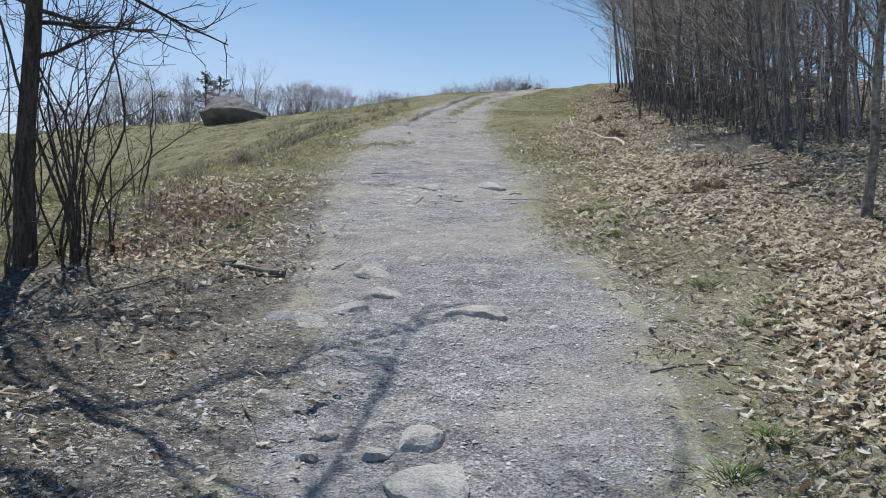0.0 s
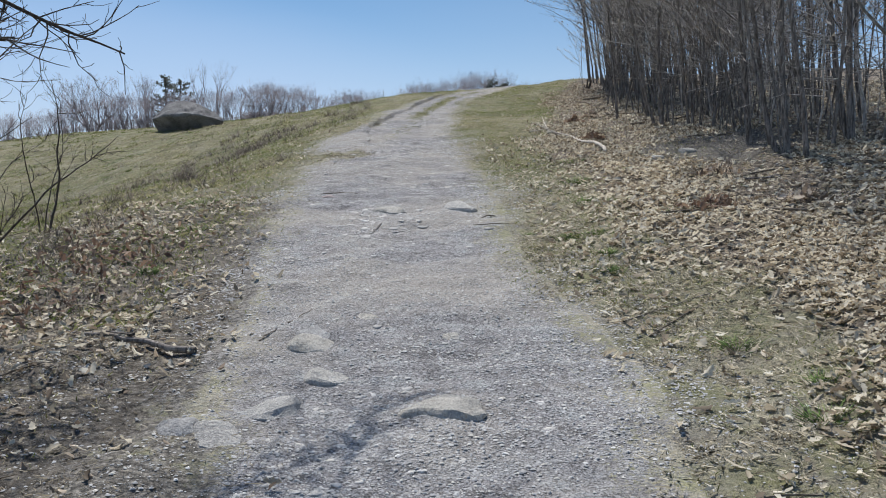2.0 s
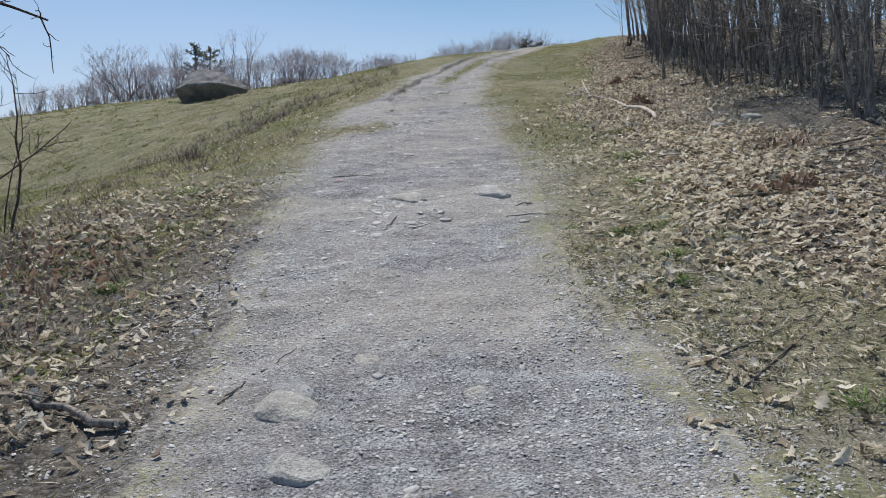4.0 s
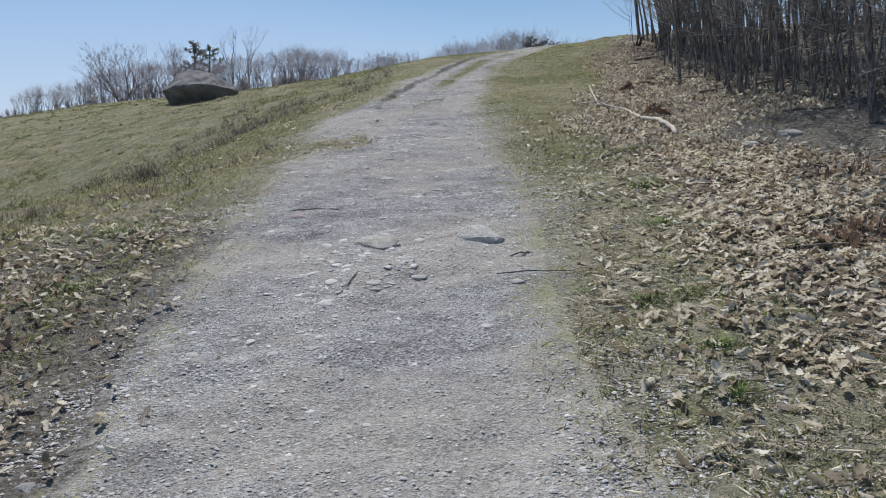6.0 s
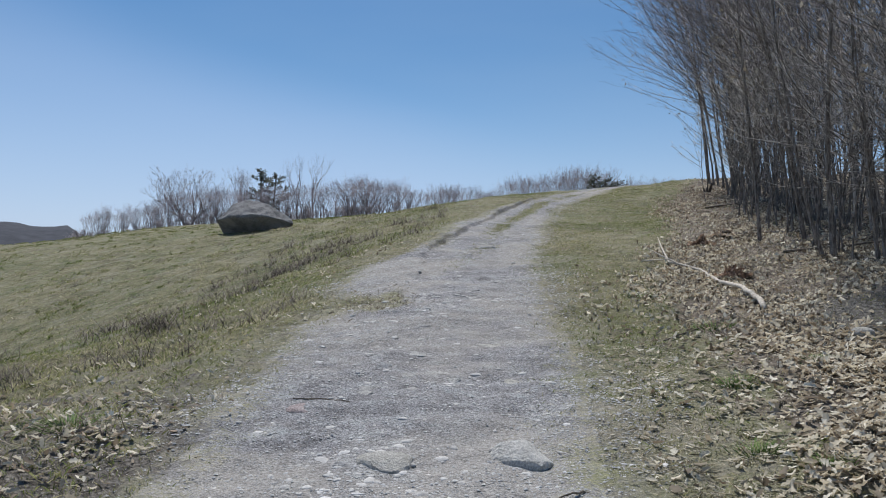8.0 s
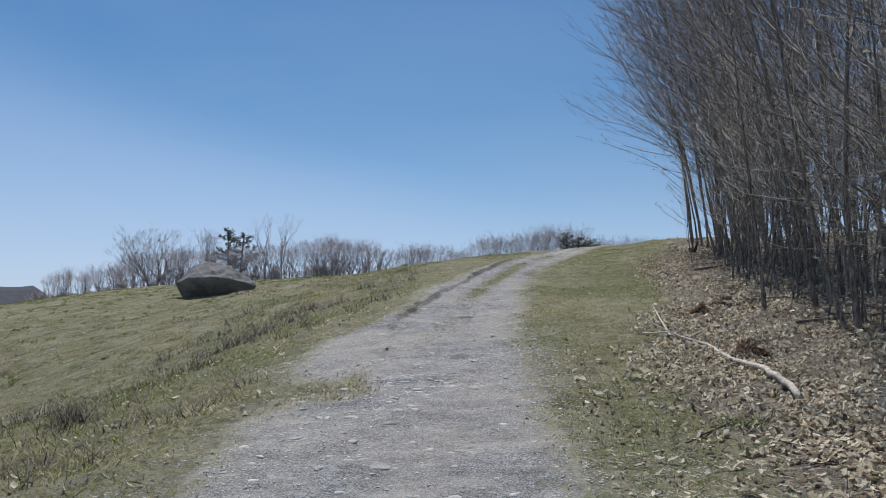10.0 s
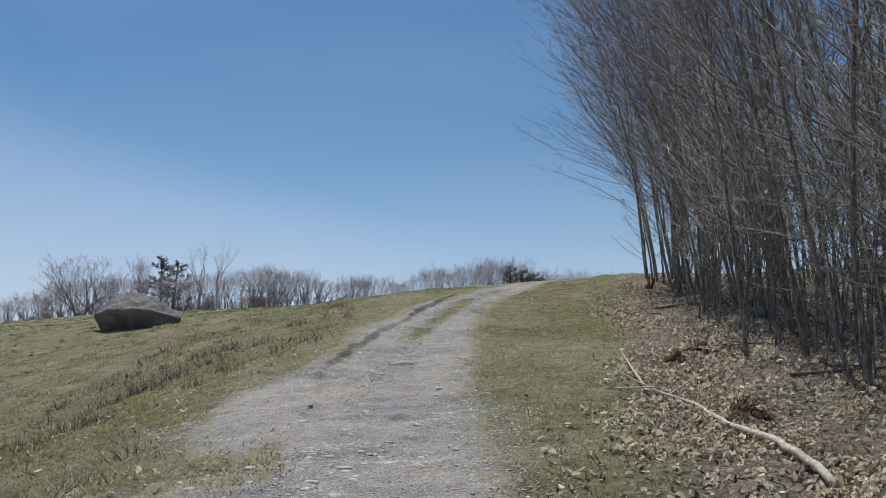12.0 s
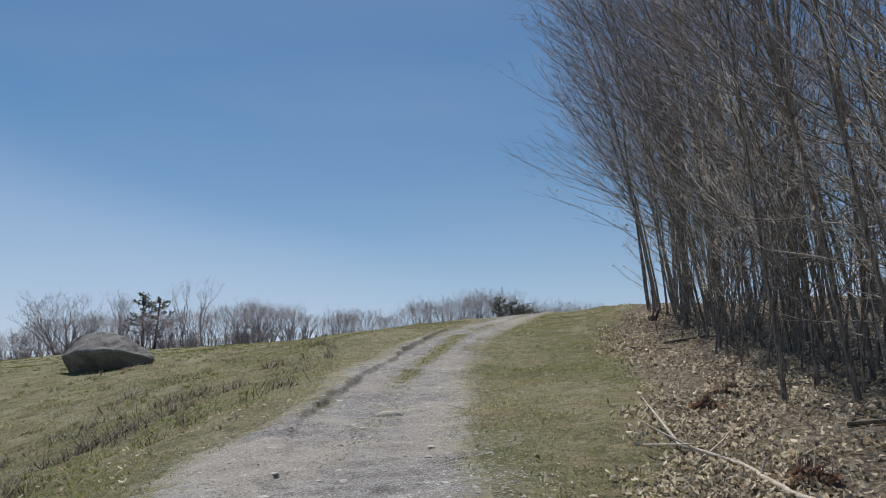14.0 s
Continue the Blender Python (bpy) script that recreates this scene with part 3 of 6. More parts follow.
def build_stones():
    for k, (x, y, w, h, kind) in enumerate(STONES_LOW + STONES_MID + STONES_HIGH):
        rnd = random.Random(k)
        flat = y > 4.0 and h < 0.1
        h, w = (h * 1.0, w * 1.08) if flat else (h * 0.85, w * 0.9)
        label, mat = KINDS[kind]
        ob = new("rock", stone_mesh("rock", w, w * rnd.uniform(0.85, 1.2), h, mat, k, rnd.uniform(0.5, 1.0), 3 if w > 0.15 else 2))
        ob.matrix_world = pose(x, y, top1(x, y) - h * ((0.76 if h < 0.08 else 0.58) if flat else 0.42), 8 + rnd.uniform(-5, 5), rnd.uniform(-6, 6), rnd.uniform(-25, 25))
        tagged(ob, label, "rock", "rocks on the trail")
    for x, y, w, h, mat, label in ((3.55, 14.04, 0.27, 0.06, STONE_TAN, "flat pale stone on bare woodland soil"), (3.05, 13.7, 0.17, 0.07, STONE_TAN, "rounded tan stone among dry leaves"),
                                   (10.2, 31.2, 0.95, 0.6, BOULDER, "grey granite boulder among bare trees"), (11.2, 30.6, 0.8, 0.5, BOULDER, "small granite boulder among bare trees")):
        ob = new("rock", stone_mesh("rock", w, w * 0.8, h, mat, int(x * 100), 0.6, 3))
        ob.matrix_world = pose(x, y, top1(x, y) + (-h * 0.3 if w < 0.5 else h * 0.1), 8 if w < 0.5 else 0)
        tagged(ob, label, "rock")


def build_boulder():
    """The big glacial boulder: a blunt undercut end and front below a ridge, and a top that slopes to a low tail."""
    bm = bmesh.new()
    front = [(-1.48, -0.2, 0.58), (-1.3, -0.8, 0.64), (-0.45, -1.1, 0.70), (0.1, -1.1, 0.55), (0.45, -1.0, 0.7), (1.0, -0.75, 0.5), (1.5, -0.3, 0.3), (1.8, 0.0, 0.08)]
    crown = [(-1.1, 0.0, 1.12), (-0.72, 0.1, 1.46), (-0.35, 0.25, 1.56), (0.05, 0.35, 1.44), (0.65, 0.2, 1.17), (1.2, 0.25, 0.8), (1.7, 0.25, 0.3)]
    foot = [(-1.22, 0.0, -0.2), (-0.6, -0.1, -0.25), (0.3, -0.1, -0.15), (1.3, -0.05, -0.15), (-1.0, 0.9, -0.2), (1.1, 0.9, -0.2)]
    back = [(-1.35, 0.75, 0.6), (0.0, 1.2, 0.85), (1.2, 0.9, 0.35)]
    for p in front + crown + foot + back:
        bm.verts.new(p)
    bmesh.ops.convex_hull(bm, input=bm.verts)
    for _ in range(2):
        bmesh.ops.triangulate(bm, faces=bm.faces)
        bmesh.ops.subdivide_edges(bm, edges=bm.edges, cuts=3, use_grid_fill=True)
    bmesh.ops.triangulate(bm, faces=bm.faces)
    for _ in range(3):
        bmesh.ops.smooth_vert(bm, verts=bm.verts, factor=0.5, use_axis_x=True, use_axis_y=True, use_axis_z=True)
    bm.normal_update()
    for v in bm.verts:
        c = v.co
        v.co = c + v.normal * (0.06 * noise.noise(c * 1.3 + Vector((5, 0, 0))) + 0.035 * noise.noise(c * 3.1) + 0.02 * noise.noise(c * 9) + 0.006 * noise.noise(c * 27))
    me = bpy.data.meshes.new("boulder")
    bm.to_mesh(me)
    bm.free()
    me.materials.append(BOULDER)
    for q in me.polygons:
        q.use_smooth = True
    ob = tagged(new("boulder", me), "large grey granite boulder resting on the grassy field", "boulder")
    x, y = -9.4, 39.6
    ob.matrix_world = pose(x, y, top1(x, y) - 0.02, 0, -6, -18) @ Matrix.Diagonal((0.93, 0.66, 0.76, 1))


build_stones()
build_boulder()


# ---- trees ----
def bend(start, direction, length, n, rnd, up=0.25, wob=0.12):
    """A wandering line that turns slowly upward."""
    p, d, step = [np.array(start, float)], unit(direction), length / (n - 1)
    for _ in range(n - 1):
        d = unit(d + np.array([rnd.gauss(0, wob), rnd.gauss(0, wob), rnd.gauss(0, wob) * 0.6 + up * step / max(length, 0.1)]))
        p.append(p[-1] + d * step)
    return np.array(p)


def resample(p, n):
    p = np.asarray(p, float)
    d = np.r_[0, np.cumsum(np.linalg.norm(np.diff(p, axis=0), axis=1))]
    t = np.linspace(0, d[-1], n)
    return np.stack([np.interp(t, d, p[:, i]) for i in range(3)], 1)


def at_along(p, s):
    k = s * (len(p) - 1)
    i = min(int(k), len(p) - 2)
    return p[i] + (p[i + 1] - p[i]) * (k - i), unit(p[i + 1] - p[i])


def bare_tree(seed, h, r, lean=(0, 0), limbs=18, low=0.3, reach=0.3, twigs=6, fine=4, tw=0.006, steep=1.0, wob=0.05, stems=1, side=(0, 0), round_by=4):
    """Stems, limbs and twigs of a leafless tree, as three meshes, with the twig tips."""
    rnd = random.Random(seed)
    T, L, W = Tubes(), Tubes(), Tubes()
    A, B, tips = [], [], []
    for s in range(stems):
        a = rnd.uniform(0, 6.28)
        base = np.array([math.cos(a), math.sin(a), 0]) * (r * 1.6 if stems > 1 else 0)
        hh = h * (1 if s == 0 else rnd.uniform(0.65, 0.98))
        spread = 0.16 if stems > 1 else 0.0
        d0 = np.array([lean[0] + spread * math.cos(a) + rnd.gauss(0, 0.025), lean[1] + spread * math.sin(a) + rnd.gauss(0, 0.025), 1.0])
        p = bend(base - np.array([0, 0, 0.08]), d0, hh, 11, rnd, 0.15, wob)
        f = np.linspace(0, 1, 11)
        rad = r * (1 if s == 0 else 0.75) * (1 - 0.86 * f**0.9)
        rad[0] *= 1.22
        T.tube(p, rad, 8)
        for k in range(limbs):
            s0 = low + (0.97 - low) * (k + rnd.random()) / limbs
            q, t = at_along(p, s0)
            az = rnd.uniform(0, 6.28)
            out = np.array([math.cos(az) + side[0], math.sin(az) + side[1], 0])
            ln = hh * reach * (1.1 - 0.75 * s0) * rnd.uniform(0.6, 1.12)
            m = bend(q, out * rnd.uniform(0.6, 1.1) + t * steep * rnd.uniform(0.6, 1.3), ln, 6, rnd, 0.4, 0.2)
            lr = max(tw * 1.3, 0.42 * float(np.interp(s0, f, rad)))
            L.tube(m, np.linspace(lr, tw * 0.8, 6), round_by)
            for _ in range(twigs):
                s1 = rnd.uniform(0.18, 1.0)
                q1, t1 = at_along(m, s1)
                dv = unit(t1 * 0.7 + np.array([rnd.gauss(0, 0.6), rnd.gauss(0, 0.6), rnd.gauss(0.12, 0.4)]))
                l1 = ln * rnd.uniform(0.22, 0.5)
                mid = q1 + dv * l1 * 0.5
                end = mid + unit(dv + np.array([rnd.gauss(0, 0.2), rnd.gauss(0, 0.2), rnd.gauss(0.2, 0.2)])) * l1 * 0.5
                A += [q1, mid]
                B += [mid, end]
                tips.append(end)
                for _ in range(fine):
                    u = rnd.random()
                    c = q1 + (end - q1) * u
                    e = c + unit(dv + np.array([rnd.gauss(0, 0.7), rnd.gauss(0, 0.7), rnd.gauss(0.2, 0.5)])) * l1 * rnd.uniform(0.25, 0.6)
                    A.append(c)
                    B.append(e)
                    tips.append(e)
    W.spikes(A, B, tw * 0.75)
    return T, L, W, tips


def wood_tree(seed, h, r, lean, limbs, low, reach, side, tw=0.0042, stems=1, subs=7, fine=3):
    """A slender woodland tree: a leaning bole and long limbs that sweep out and up, with side shoots in flat sprays."""
    rnd = random.Random(seed)
    T, L, W = Tubes(), Tubes(), Tubes()
    A, B, R, tips = [], [], [], []
    for s in range(stems):
        hh = h * (1 if s == 0 else rnd.uniform(0.7, 0.95))
        a = rnd.uniform(0, 6.28)
        base = np.array([math.cos(a), math.sin(a), 0]) * (r * 1.5 if stems > 1 else 0)
        d0 = np.array([lean[0] + rnd.gauss(0, 0.035) + 0.08 * (stems > 1) * math.cos(a), lean[1] + rnd.gauss(0, 0.03), 1.0])
        p = bend(base - np.array([0, 0, 0.08]), d0, hh, 15, rnd, 0.06, 0.045)
        f = np.linspace(0, 1, 15)
        rad = r * (1 if s == 0 else 0.72) * (1 - 0.84 * f**0.85)
        rad[0] *= 1.3
        T.tube(p, rad, 8)
        for k in range(limbs):
            s0 = low + (0.98 - low) * ((k + rnd.random()) / limbs) ** 0.9
            q, t = at_along(p, s0)
            az = rnd.uniform(0, 6.28)
            out = unit(np.array([math.cos(az) + side[0], math.sin(az) + side[1], 0]))
            ln = hh * reach * (1.05 - 0.62 * s0) * rnd.uniform(0.5, 1.2)
            m = bend(q, out * rnd.uniform(0.85, 1.3) + t * rnd.uniform(0.4, 1.0), ln, 7, rnd, 0.5, 0.13)
            lr = max(tw * 1.5, 0.4 * float(np.interp(s0, f, rad)))
            L.tube(m, np.linspace(lr, tw * 0.7, 7), 4)
            flat = unit(np.cross(m[-1] - m[0], (rnd.gauss(0, 0.4), rnd.gauss(0, 0.4), 1.0)))
            for j in range(subs):
                s1 = min(0.98, 0.15 + 0.85 * (j + rnd.random()) / subs)
                q1, t1 = at_along(m, s1)
                dv = unit(t1 + flat * (1 if j % 2 else -1) * rnd.uniform(0.45, 0.95) + np.array([rnd.gauss(0, 0.18), rnd.gauss(0, 0.18), rnd.gauss(0.1, 0.15)]))
                l1 = ln * rnd.uniform(0.25, 0.5) * (1.1 - 0.5 * s1)
                mid = q1 + dv * l1 * 0.5
                end = mid + unit(dv + np.array([rnd.gauss(0, 0.12), rnd.gauss(0, 0.12), 0.22])) * l1 * 0.5
                A += [q1, mid]
                B += [mid + dv * 0.02, end]
                R += [tw, tw * 0.75]
                tips.append(end)
                for i in range(fine):
                    u = rnd.uniform(0.25, 0.95)
                    c = q1 + (end - q1) * u
                    e = c + unit(dv + flat * rnd.choice((-0.7, 0.7)) + np.array([rnd.gauss(0, 0.2), rnd.gauss(0, 0.2), rnd.gauss(0.15, 0.2)])) * l1 * rnd.uniform(0.3, 0.55)
                    A.append(c)
                    B.append(e)
                    R.append(tw * 0.65)
                    tips.append(e)
    W.spikes(A, B, R)
    return T, L, W, tips


def broom_tree(seed, h, stems=4, spread=0.4, levels=5, r=0.09, tw=0.016, split=2.6, base=0.24, up=0.25):
    """A far leafless tree: stems that fork again and again into a fine rounded crown."""
    rnd = random.Random(seed)
    T, L, W = Tubes(), Tubes(), Tubes()
    A, B, R, tips = [], [], [], []

    def fork(p, d, ln, rad, level):
        bow = unit(d + np.array([rnd.gauss(0, 0.12), rnd.gauss(0, 0.12), 0.06]))
        mid = p + d * ln * 0.5
        q = mid + bow * ln * 0.5
        if level >= levels - 1:
            L.tube([p, mid, q], [rad, rad * 0.85, rad * 0.7], 4)
        else:
            A.extend((p, mid)), B.extend((mid + bow * ln * 0.1, q + bow * ln * 0.15)), R.extend((rad, rad * 0.85))
        if level == 0:
            tips.append(q)
            return
        n = int(split) + (rnd.random() < split - int(split))
        for _ in range(n):
            c = p + (q - p) * rnd.uniform(0.55, 1.0)
            e = unit(bow + np.array([rnd.gauss(0, 0.42), rnd.gauss(0, 0.42), rnd.gauss(up, 0.2)]))
            fork(c, e, ln * rnd.uniform(0.6, 0.88), max(tw * 0.75, rad * 0.62), level - 1)

    for s in range(stems):
        a = 6.28 * (s + rnd.random()) / stems
        sp = spread * rnd.uniform(0.4, 1.1) if stems > 1 else 0.03
        d = unit((math.cos(a) * sp, math.sin(a) * sp, 1.0))
        p = np.array([0.05 * math.cos(a), 0.05 * math.sin(a), -0.2])
        q = p + d * h * base
        T.tube([p, (p + q) / 2, q], [r * 1.2, r, r * 0.85], 6)
        for _ in range(3):
            e = unit(d + np.array([rnd.gauss(0, spread * 0.7), rnd.gauss(0, spread * 0.7), 0.1]))
            fork(p + (q - p) * rnd.uniform(0.75, 1.0), e, h * 0.26, r * 0.7, levels)
    W.spikes(A, B, R)
    return T, L, W, tips


LEAF_SHAPE = np.array([(0, 0, 0), (0.5, 0, 0.02), (1, 0, 0), (0.16, 0.17, 0.1), (0.34, 0.12, 0.07), (0.5, 0.27, 0.14), (0.64, 0.15, 0.08), (0.8, 0.2, 0.1),
                       (0.16, -0.17, 0.1), (0.34, -0.12, 0.07), (0.5, -0.27, 0.14), (0.64, -0.15, 0.08), (0.8, -0.2, 0.1)])
LEAF_FACES = np.array([(0, 3, 1), (3, 4, 1), (4, 5, 1), (5, 6, 1), (6, 7, 1), (7, 2, 1), (0, 1, 8), (8, 1, 9), (9, 1, 10), (10, 1, 11), (11, 1, 12), (12, 1, 2)])
MID_SHAPE = np.array([(0, 0, 0), (0.25, 0.12, 0.1), (0.66, 0.2, 0.12), (1, 0, 0), (0.74, -0.15, 0.1), (0.34, -0.2, 0.14)])
MID_FACES = np.array([(0, 3, 1), (1, 3, 2), (0, 5, 3), (5, 4, 3)])
SMALL_SHAPE = np.array([(0, 0, 0), (0.5, 0.24, 0.12), (1, 0, 0), (0.5, -0.24, 0.12)])
SMALL_FACES = np.array([(0, 2, 1), (0, 3, 2)])


def scatter_leaves(name, P, size, mat, tilt=0.5, rs=None, shape=LEAF_SHAPE, faces=LEAF_FACES, curl=1.0):
    """Curled leaves at the points P, each turned and tilted at random, in one mesh."""
    rs = rs or np.random.RandomState(5)
    n = len(P)
    S = rs.uniform(0.6, 1.25, n) * size
    c = rs.uniform(0.1, 2.3, n) * curl * rs.choice([-1, 1, 1], n)
    loc = np.repeat(shape[None], n, 0) * 1.0
    loc[:, :, 1] *= rs.uniform(0.75, 1.25, n)[:, None]
    loc[:, :, 2] = loc[:, :, 2] * c[:, None] + (loc[:, :, 0] - 0.5) ** 2 * rs.uniform(-0.5, 0.9, n)[:, None]
    loc[:, :, 0] -= 0.5
    loc *= S[:, None, None]
    az, t, u = rs.uniform(0, 6.28, n), rs.normal(0, tilt, n), rs.normal(0, tilt, n)
    x, y, z = loc[:, :, 0], loc[:, :, 1], loc[:, :, 2]
    y, z = y * np.cos(u)[:, None] - z * np.sin(u)[:, None], y * np.sin(u)[:, None] + z * np.cos(u)[:, None]
    x, z = x * np.cos(t)[:, None] - z * np.sin(t)[:, None], x * np.sin(t)[:, None] + z * np.cos(t)[:, None]
    x, y = x * np.cos(az)[:, None] - y * np.sin(az)[:, None], x * np.sin(az)[:, None] + y * np.cos(az)[:, None]
    V = np.stack([x, y, z], -1) + np.asarray(P)[:, None]
    F = faces[None] + (np.arange(n) * len(shape))[:, None, None]
    return mesh_from(name, V.reshape(-1, 3), F.reshape(-1, 3), mat)


def tree_thing(made, place, label, group="", bark=None, twig=None, leaves=0, seed=0, name="tree", category="tree", single=False):
    T, L, W, tips = made
    ob = new(name)
    ob.matrix_world = place
    part("trunk", T.mesh("trunk", bark or BARK), ob)
    if single:
        for m, r in L.lines:
            S = Tubes()
            S.tube(m, r, 6)
            part("limb", S.mesh("limb", bark or BARK), ob)
        part("crown", W.mesh("crown", twig or TWIG), ob, "fine bare twigs")
    else:
        n = len(np.concatenate(L.F))
        W2 = Tubes()
        W2.V, W2.F, W2.n = L.V + W.V, L.F + [f + L.n for f in W.F], L.n + W.n
        me = W2.mesh("crown", bark or BARK)
        me.materials.append(twig or TWIG)
        me.polygons.foreach_set("material_index", (np.arange(len(me.polygons)) >= n).astype(np.int32))
        part("crown", me, ob, "fine bare branches and twigs")
    if leaves:
        low = [t for t in tips if t[2] < 3.6] or tips
        rnd = random.Random(seed)
        P = [np.array(rnd.choice(low)) + np.array([rnd.gauss(0, 0.03), rnd.gauss(0, 0.03), -0.03]) for _ in range(leaves)]
        part("dead_leaves", scatter_leaves("dead_leaves", P, 0.06, LEAF_PALE, 0.9, np.random.RandomState(seed), SMALL_SHAPE, SMALL_FACES), ob, "withered pale leaves")
    return tagged(ob, label, category, group)


def spot(x, y, rz=0.0, s=1.0):
    return pose(x, y, top1(x, y), 0, 0, rz) @ Matrix.Diagonal((s, s, s, 1))


WOOD = "bare young trees of the woodland"


def build_wood():
    edge_label, inner_label = "slender leafless tree leaning out over dry leaves", "tall thin leafless tree in dense woodland"
    rnd = random.Random(11)
    edge_spots = [(4.36, 14.1), (3.95, 20.7), (4.41, 20.0), (4.14, 18.05), (5.75, 33.6), (5.9, 29.7), (5.6, 24.6), (5.4, 25.3), (5.45, 27.4), (5.03, 18.2), (4.42, 13.4), (4.41, 13.0), (4.4, 12.25),
                  (5.6, 23.1), (5.31, 13.1), (4.74, 15.8), (5.6, 30.3), (5.9, 33.0), (5.4, 28.2), (5.9, 27.0), (5.5, 20.4), (5.85, 22.8), (6.9, 36.0), (5.15, 22.4), (5.65, 33.9), (5.6, 26.3), (6.2, 25.6), (5.9, 31.9), (6.0, 34.4), (6.4, 33.8), (5.6, 28.1), (6.4, 31.6), (5.55, 24.2), (6.0, 26.2), (5.3, 21.6), (5.3, 19.2), (5.85, 33.5), (6.2, 35.2), (6.3, 32.5), (6.6, 33.2), (6.9, 34.5), (6.6, 31.0), (6.2, 30.4), (7.2, 33.8), (6.8, 32.2)]
    protos = []
    for i, (x, y) in enumerate(edge_spots):
        if i < 8:
            made = wood_tree(100 + i, 9.2 + 0.5 * (i % 4), (0.036, 0.026, 0.031)[i % 3], (-0.11 - 0.035 * (i % 3), -0.03), 24, 0.2, 0.36, (-0.7, -0.2), 0.0042, 1 + (i % 3 == 0), 8, 3)
            protos.append(tree_thing(made, spot(x, y), edge_label, WOOD, leaves=40 if i % 2 == 0 else 0, seed=i))
        else:
            copy_thing(protos[i % 8], spot(x, y, rnd.uniform(-35, 35), rnd.uniform(0.85, 1.2)))
    inner = []
    spots = []
    tries = 0
    while len(spots) < 270 and tries < 6000:
        tries += 1
        x, y = rnd.uniform(4.9, 21), rnd.uniform(11.5, 50)
        lim = 5.2 + max(0, y - 31) * 0.30 + 0.5 * math.sin(y * 1.3)
        if x < lim or (y < 16 and x < 5.0 + (16 - y) * 0.3 and y > 14.5) or x > 9 + (y - 8) * 0.55:
            continue
        if any((x - a) ** 2 + (y - b) ** 2 < 0.5 for a, b in spots):
            continue
        spots.append((x, y))
    deep = sorted(spots, key=lambda p: p[0] - 0.1 * p[1])[72:86]
    spots = sorted(spots, key=lambda p: p[0] - 0.1 * p[1])[:72]
    kinds = []
    for i, (x, y) in enumerate(spots):
        if i < 7:
            made = wood_tree(200 + i, 9.5 + 0.6 * (i % 4), (0.02, 0.03, 0.025, 0.035)[i % 4], (-0.11, 0.0), 13, 0.1, 0.3, (-0.4, -0.1), 0.004, 1 + (i % 3 == 0), 5, 1)
            kinds.append(made)
            inner.append(tree_thing(made, spot(x, y), inner_label, WOOD, leaves=25 if i % 3 == 0 else 0, seed=50 + i))
        else:
            copy_thing(inner[i % 7], spot(x, y, rnd.uniform(-50, 50), rnd.uniform(0.75, 1.2)))
    join_stand(kinds, deep, rnd)


def join_stand(kinds, places, rnd):
    """Trees too deep in the wood to tell apart, as one mesh."""
    V, F, n = [], [], 0
    for i, (x, y) in enumerate(places):
        a, s, z = rnd.uniform(-0.7, 0.7), rnd.uniform(0.8, 1.15), top1(x, y)
        for tubes in kinds[i % len(kinds)][:3]:
            v = np.concatenate(tubes.V) * s
            V.append(np.stack([v[:, 0] * math.cos(a) - v[:, 1] * math.sin(a) + x, v[:, 0] * math.sin(a) + v[:, 1] * math.cos(a) + y, v[:, 2] + z], 1))
            F.append(np.concatenate(tubes.F) + n)
            n += len(v)
    for i in range(70):
        x, y = rnd.uniform(8, 24), rnd.uniform(17, 56)
        if x < 7.5 + max(0, y - 31) * 0.3 or x > 9 + (y - 8) * 0.6:
            continue
        s, z = rnd.uniform(0.45, 1.0), top1(x, y)
        tubes = kinds[i % len(kinds)][0]
        v = np.concatenate(tubes.V) * s
        V.append(v + np.array([x, y, z]))
        F.append(np.concatenate(tubes.F) + n)
        n += len(v)
    tagged(new("woodland", mesh_from("woodland", np.concatenate(V), np.concatenate(F), BARK, True)), "dense stand of thin bare trees deep in the woodland", "woodland", kind="stuff")


def level_sapling(seed, h):
    """A thin understorey sapling whose pale branches reach out almost level, in crooked tiers."""
    rnd = random.Random(seed)
    T, L, W = Tubes(), Tubes(), Tubes()
    tips = []
    p = bend((0, 0, -0.05), (-0.08, -0.04, 1), h, 10, rnd, 0.1, 0.08)
    T.tube(p, np.linspace(0.016, 0.004, 10), 6)
    for k in range(9):
        q, t = at_along(p, 0.25 + 0.08 * k + rnd.uniform(0, 0.06))
        a = rnd.uniform(1.6, 5.6)
        m = bend(q, (math.cos(a), math.sin(a), rnd.uniform(0.05, 0.4)), h * rnd.uniform(0.25, 0.55), 8, rnd, 0.06, 0.17)
        L.tube(m, np.linspace(0.0075, 0.0035, 8), 4)
        for _ in range(5):
            q1, t1 = at_along(m, rnd.uniform(0.25, 0.95))
            w = bend(q1, t1 + np.array([rnd.gauss(0, 0.6), rnd.gauss(0, 0.6), rnd.gauss(0.05, 0.2)]), h * rnd.uniform(0.07, 0.17), 4, rnd, 0.1, 0.2)
            W.tube(w, np.linspace(0.004, 0.0025, 4), 3)
            tips.append(w[-1])
    return T, L, W, tips


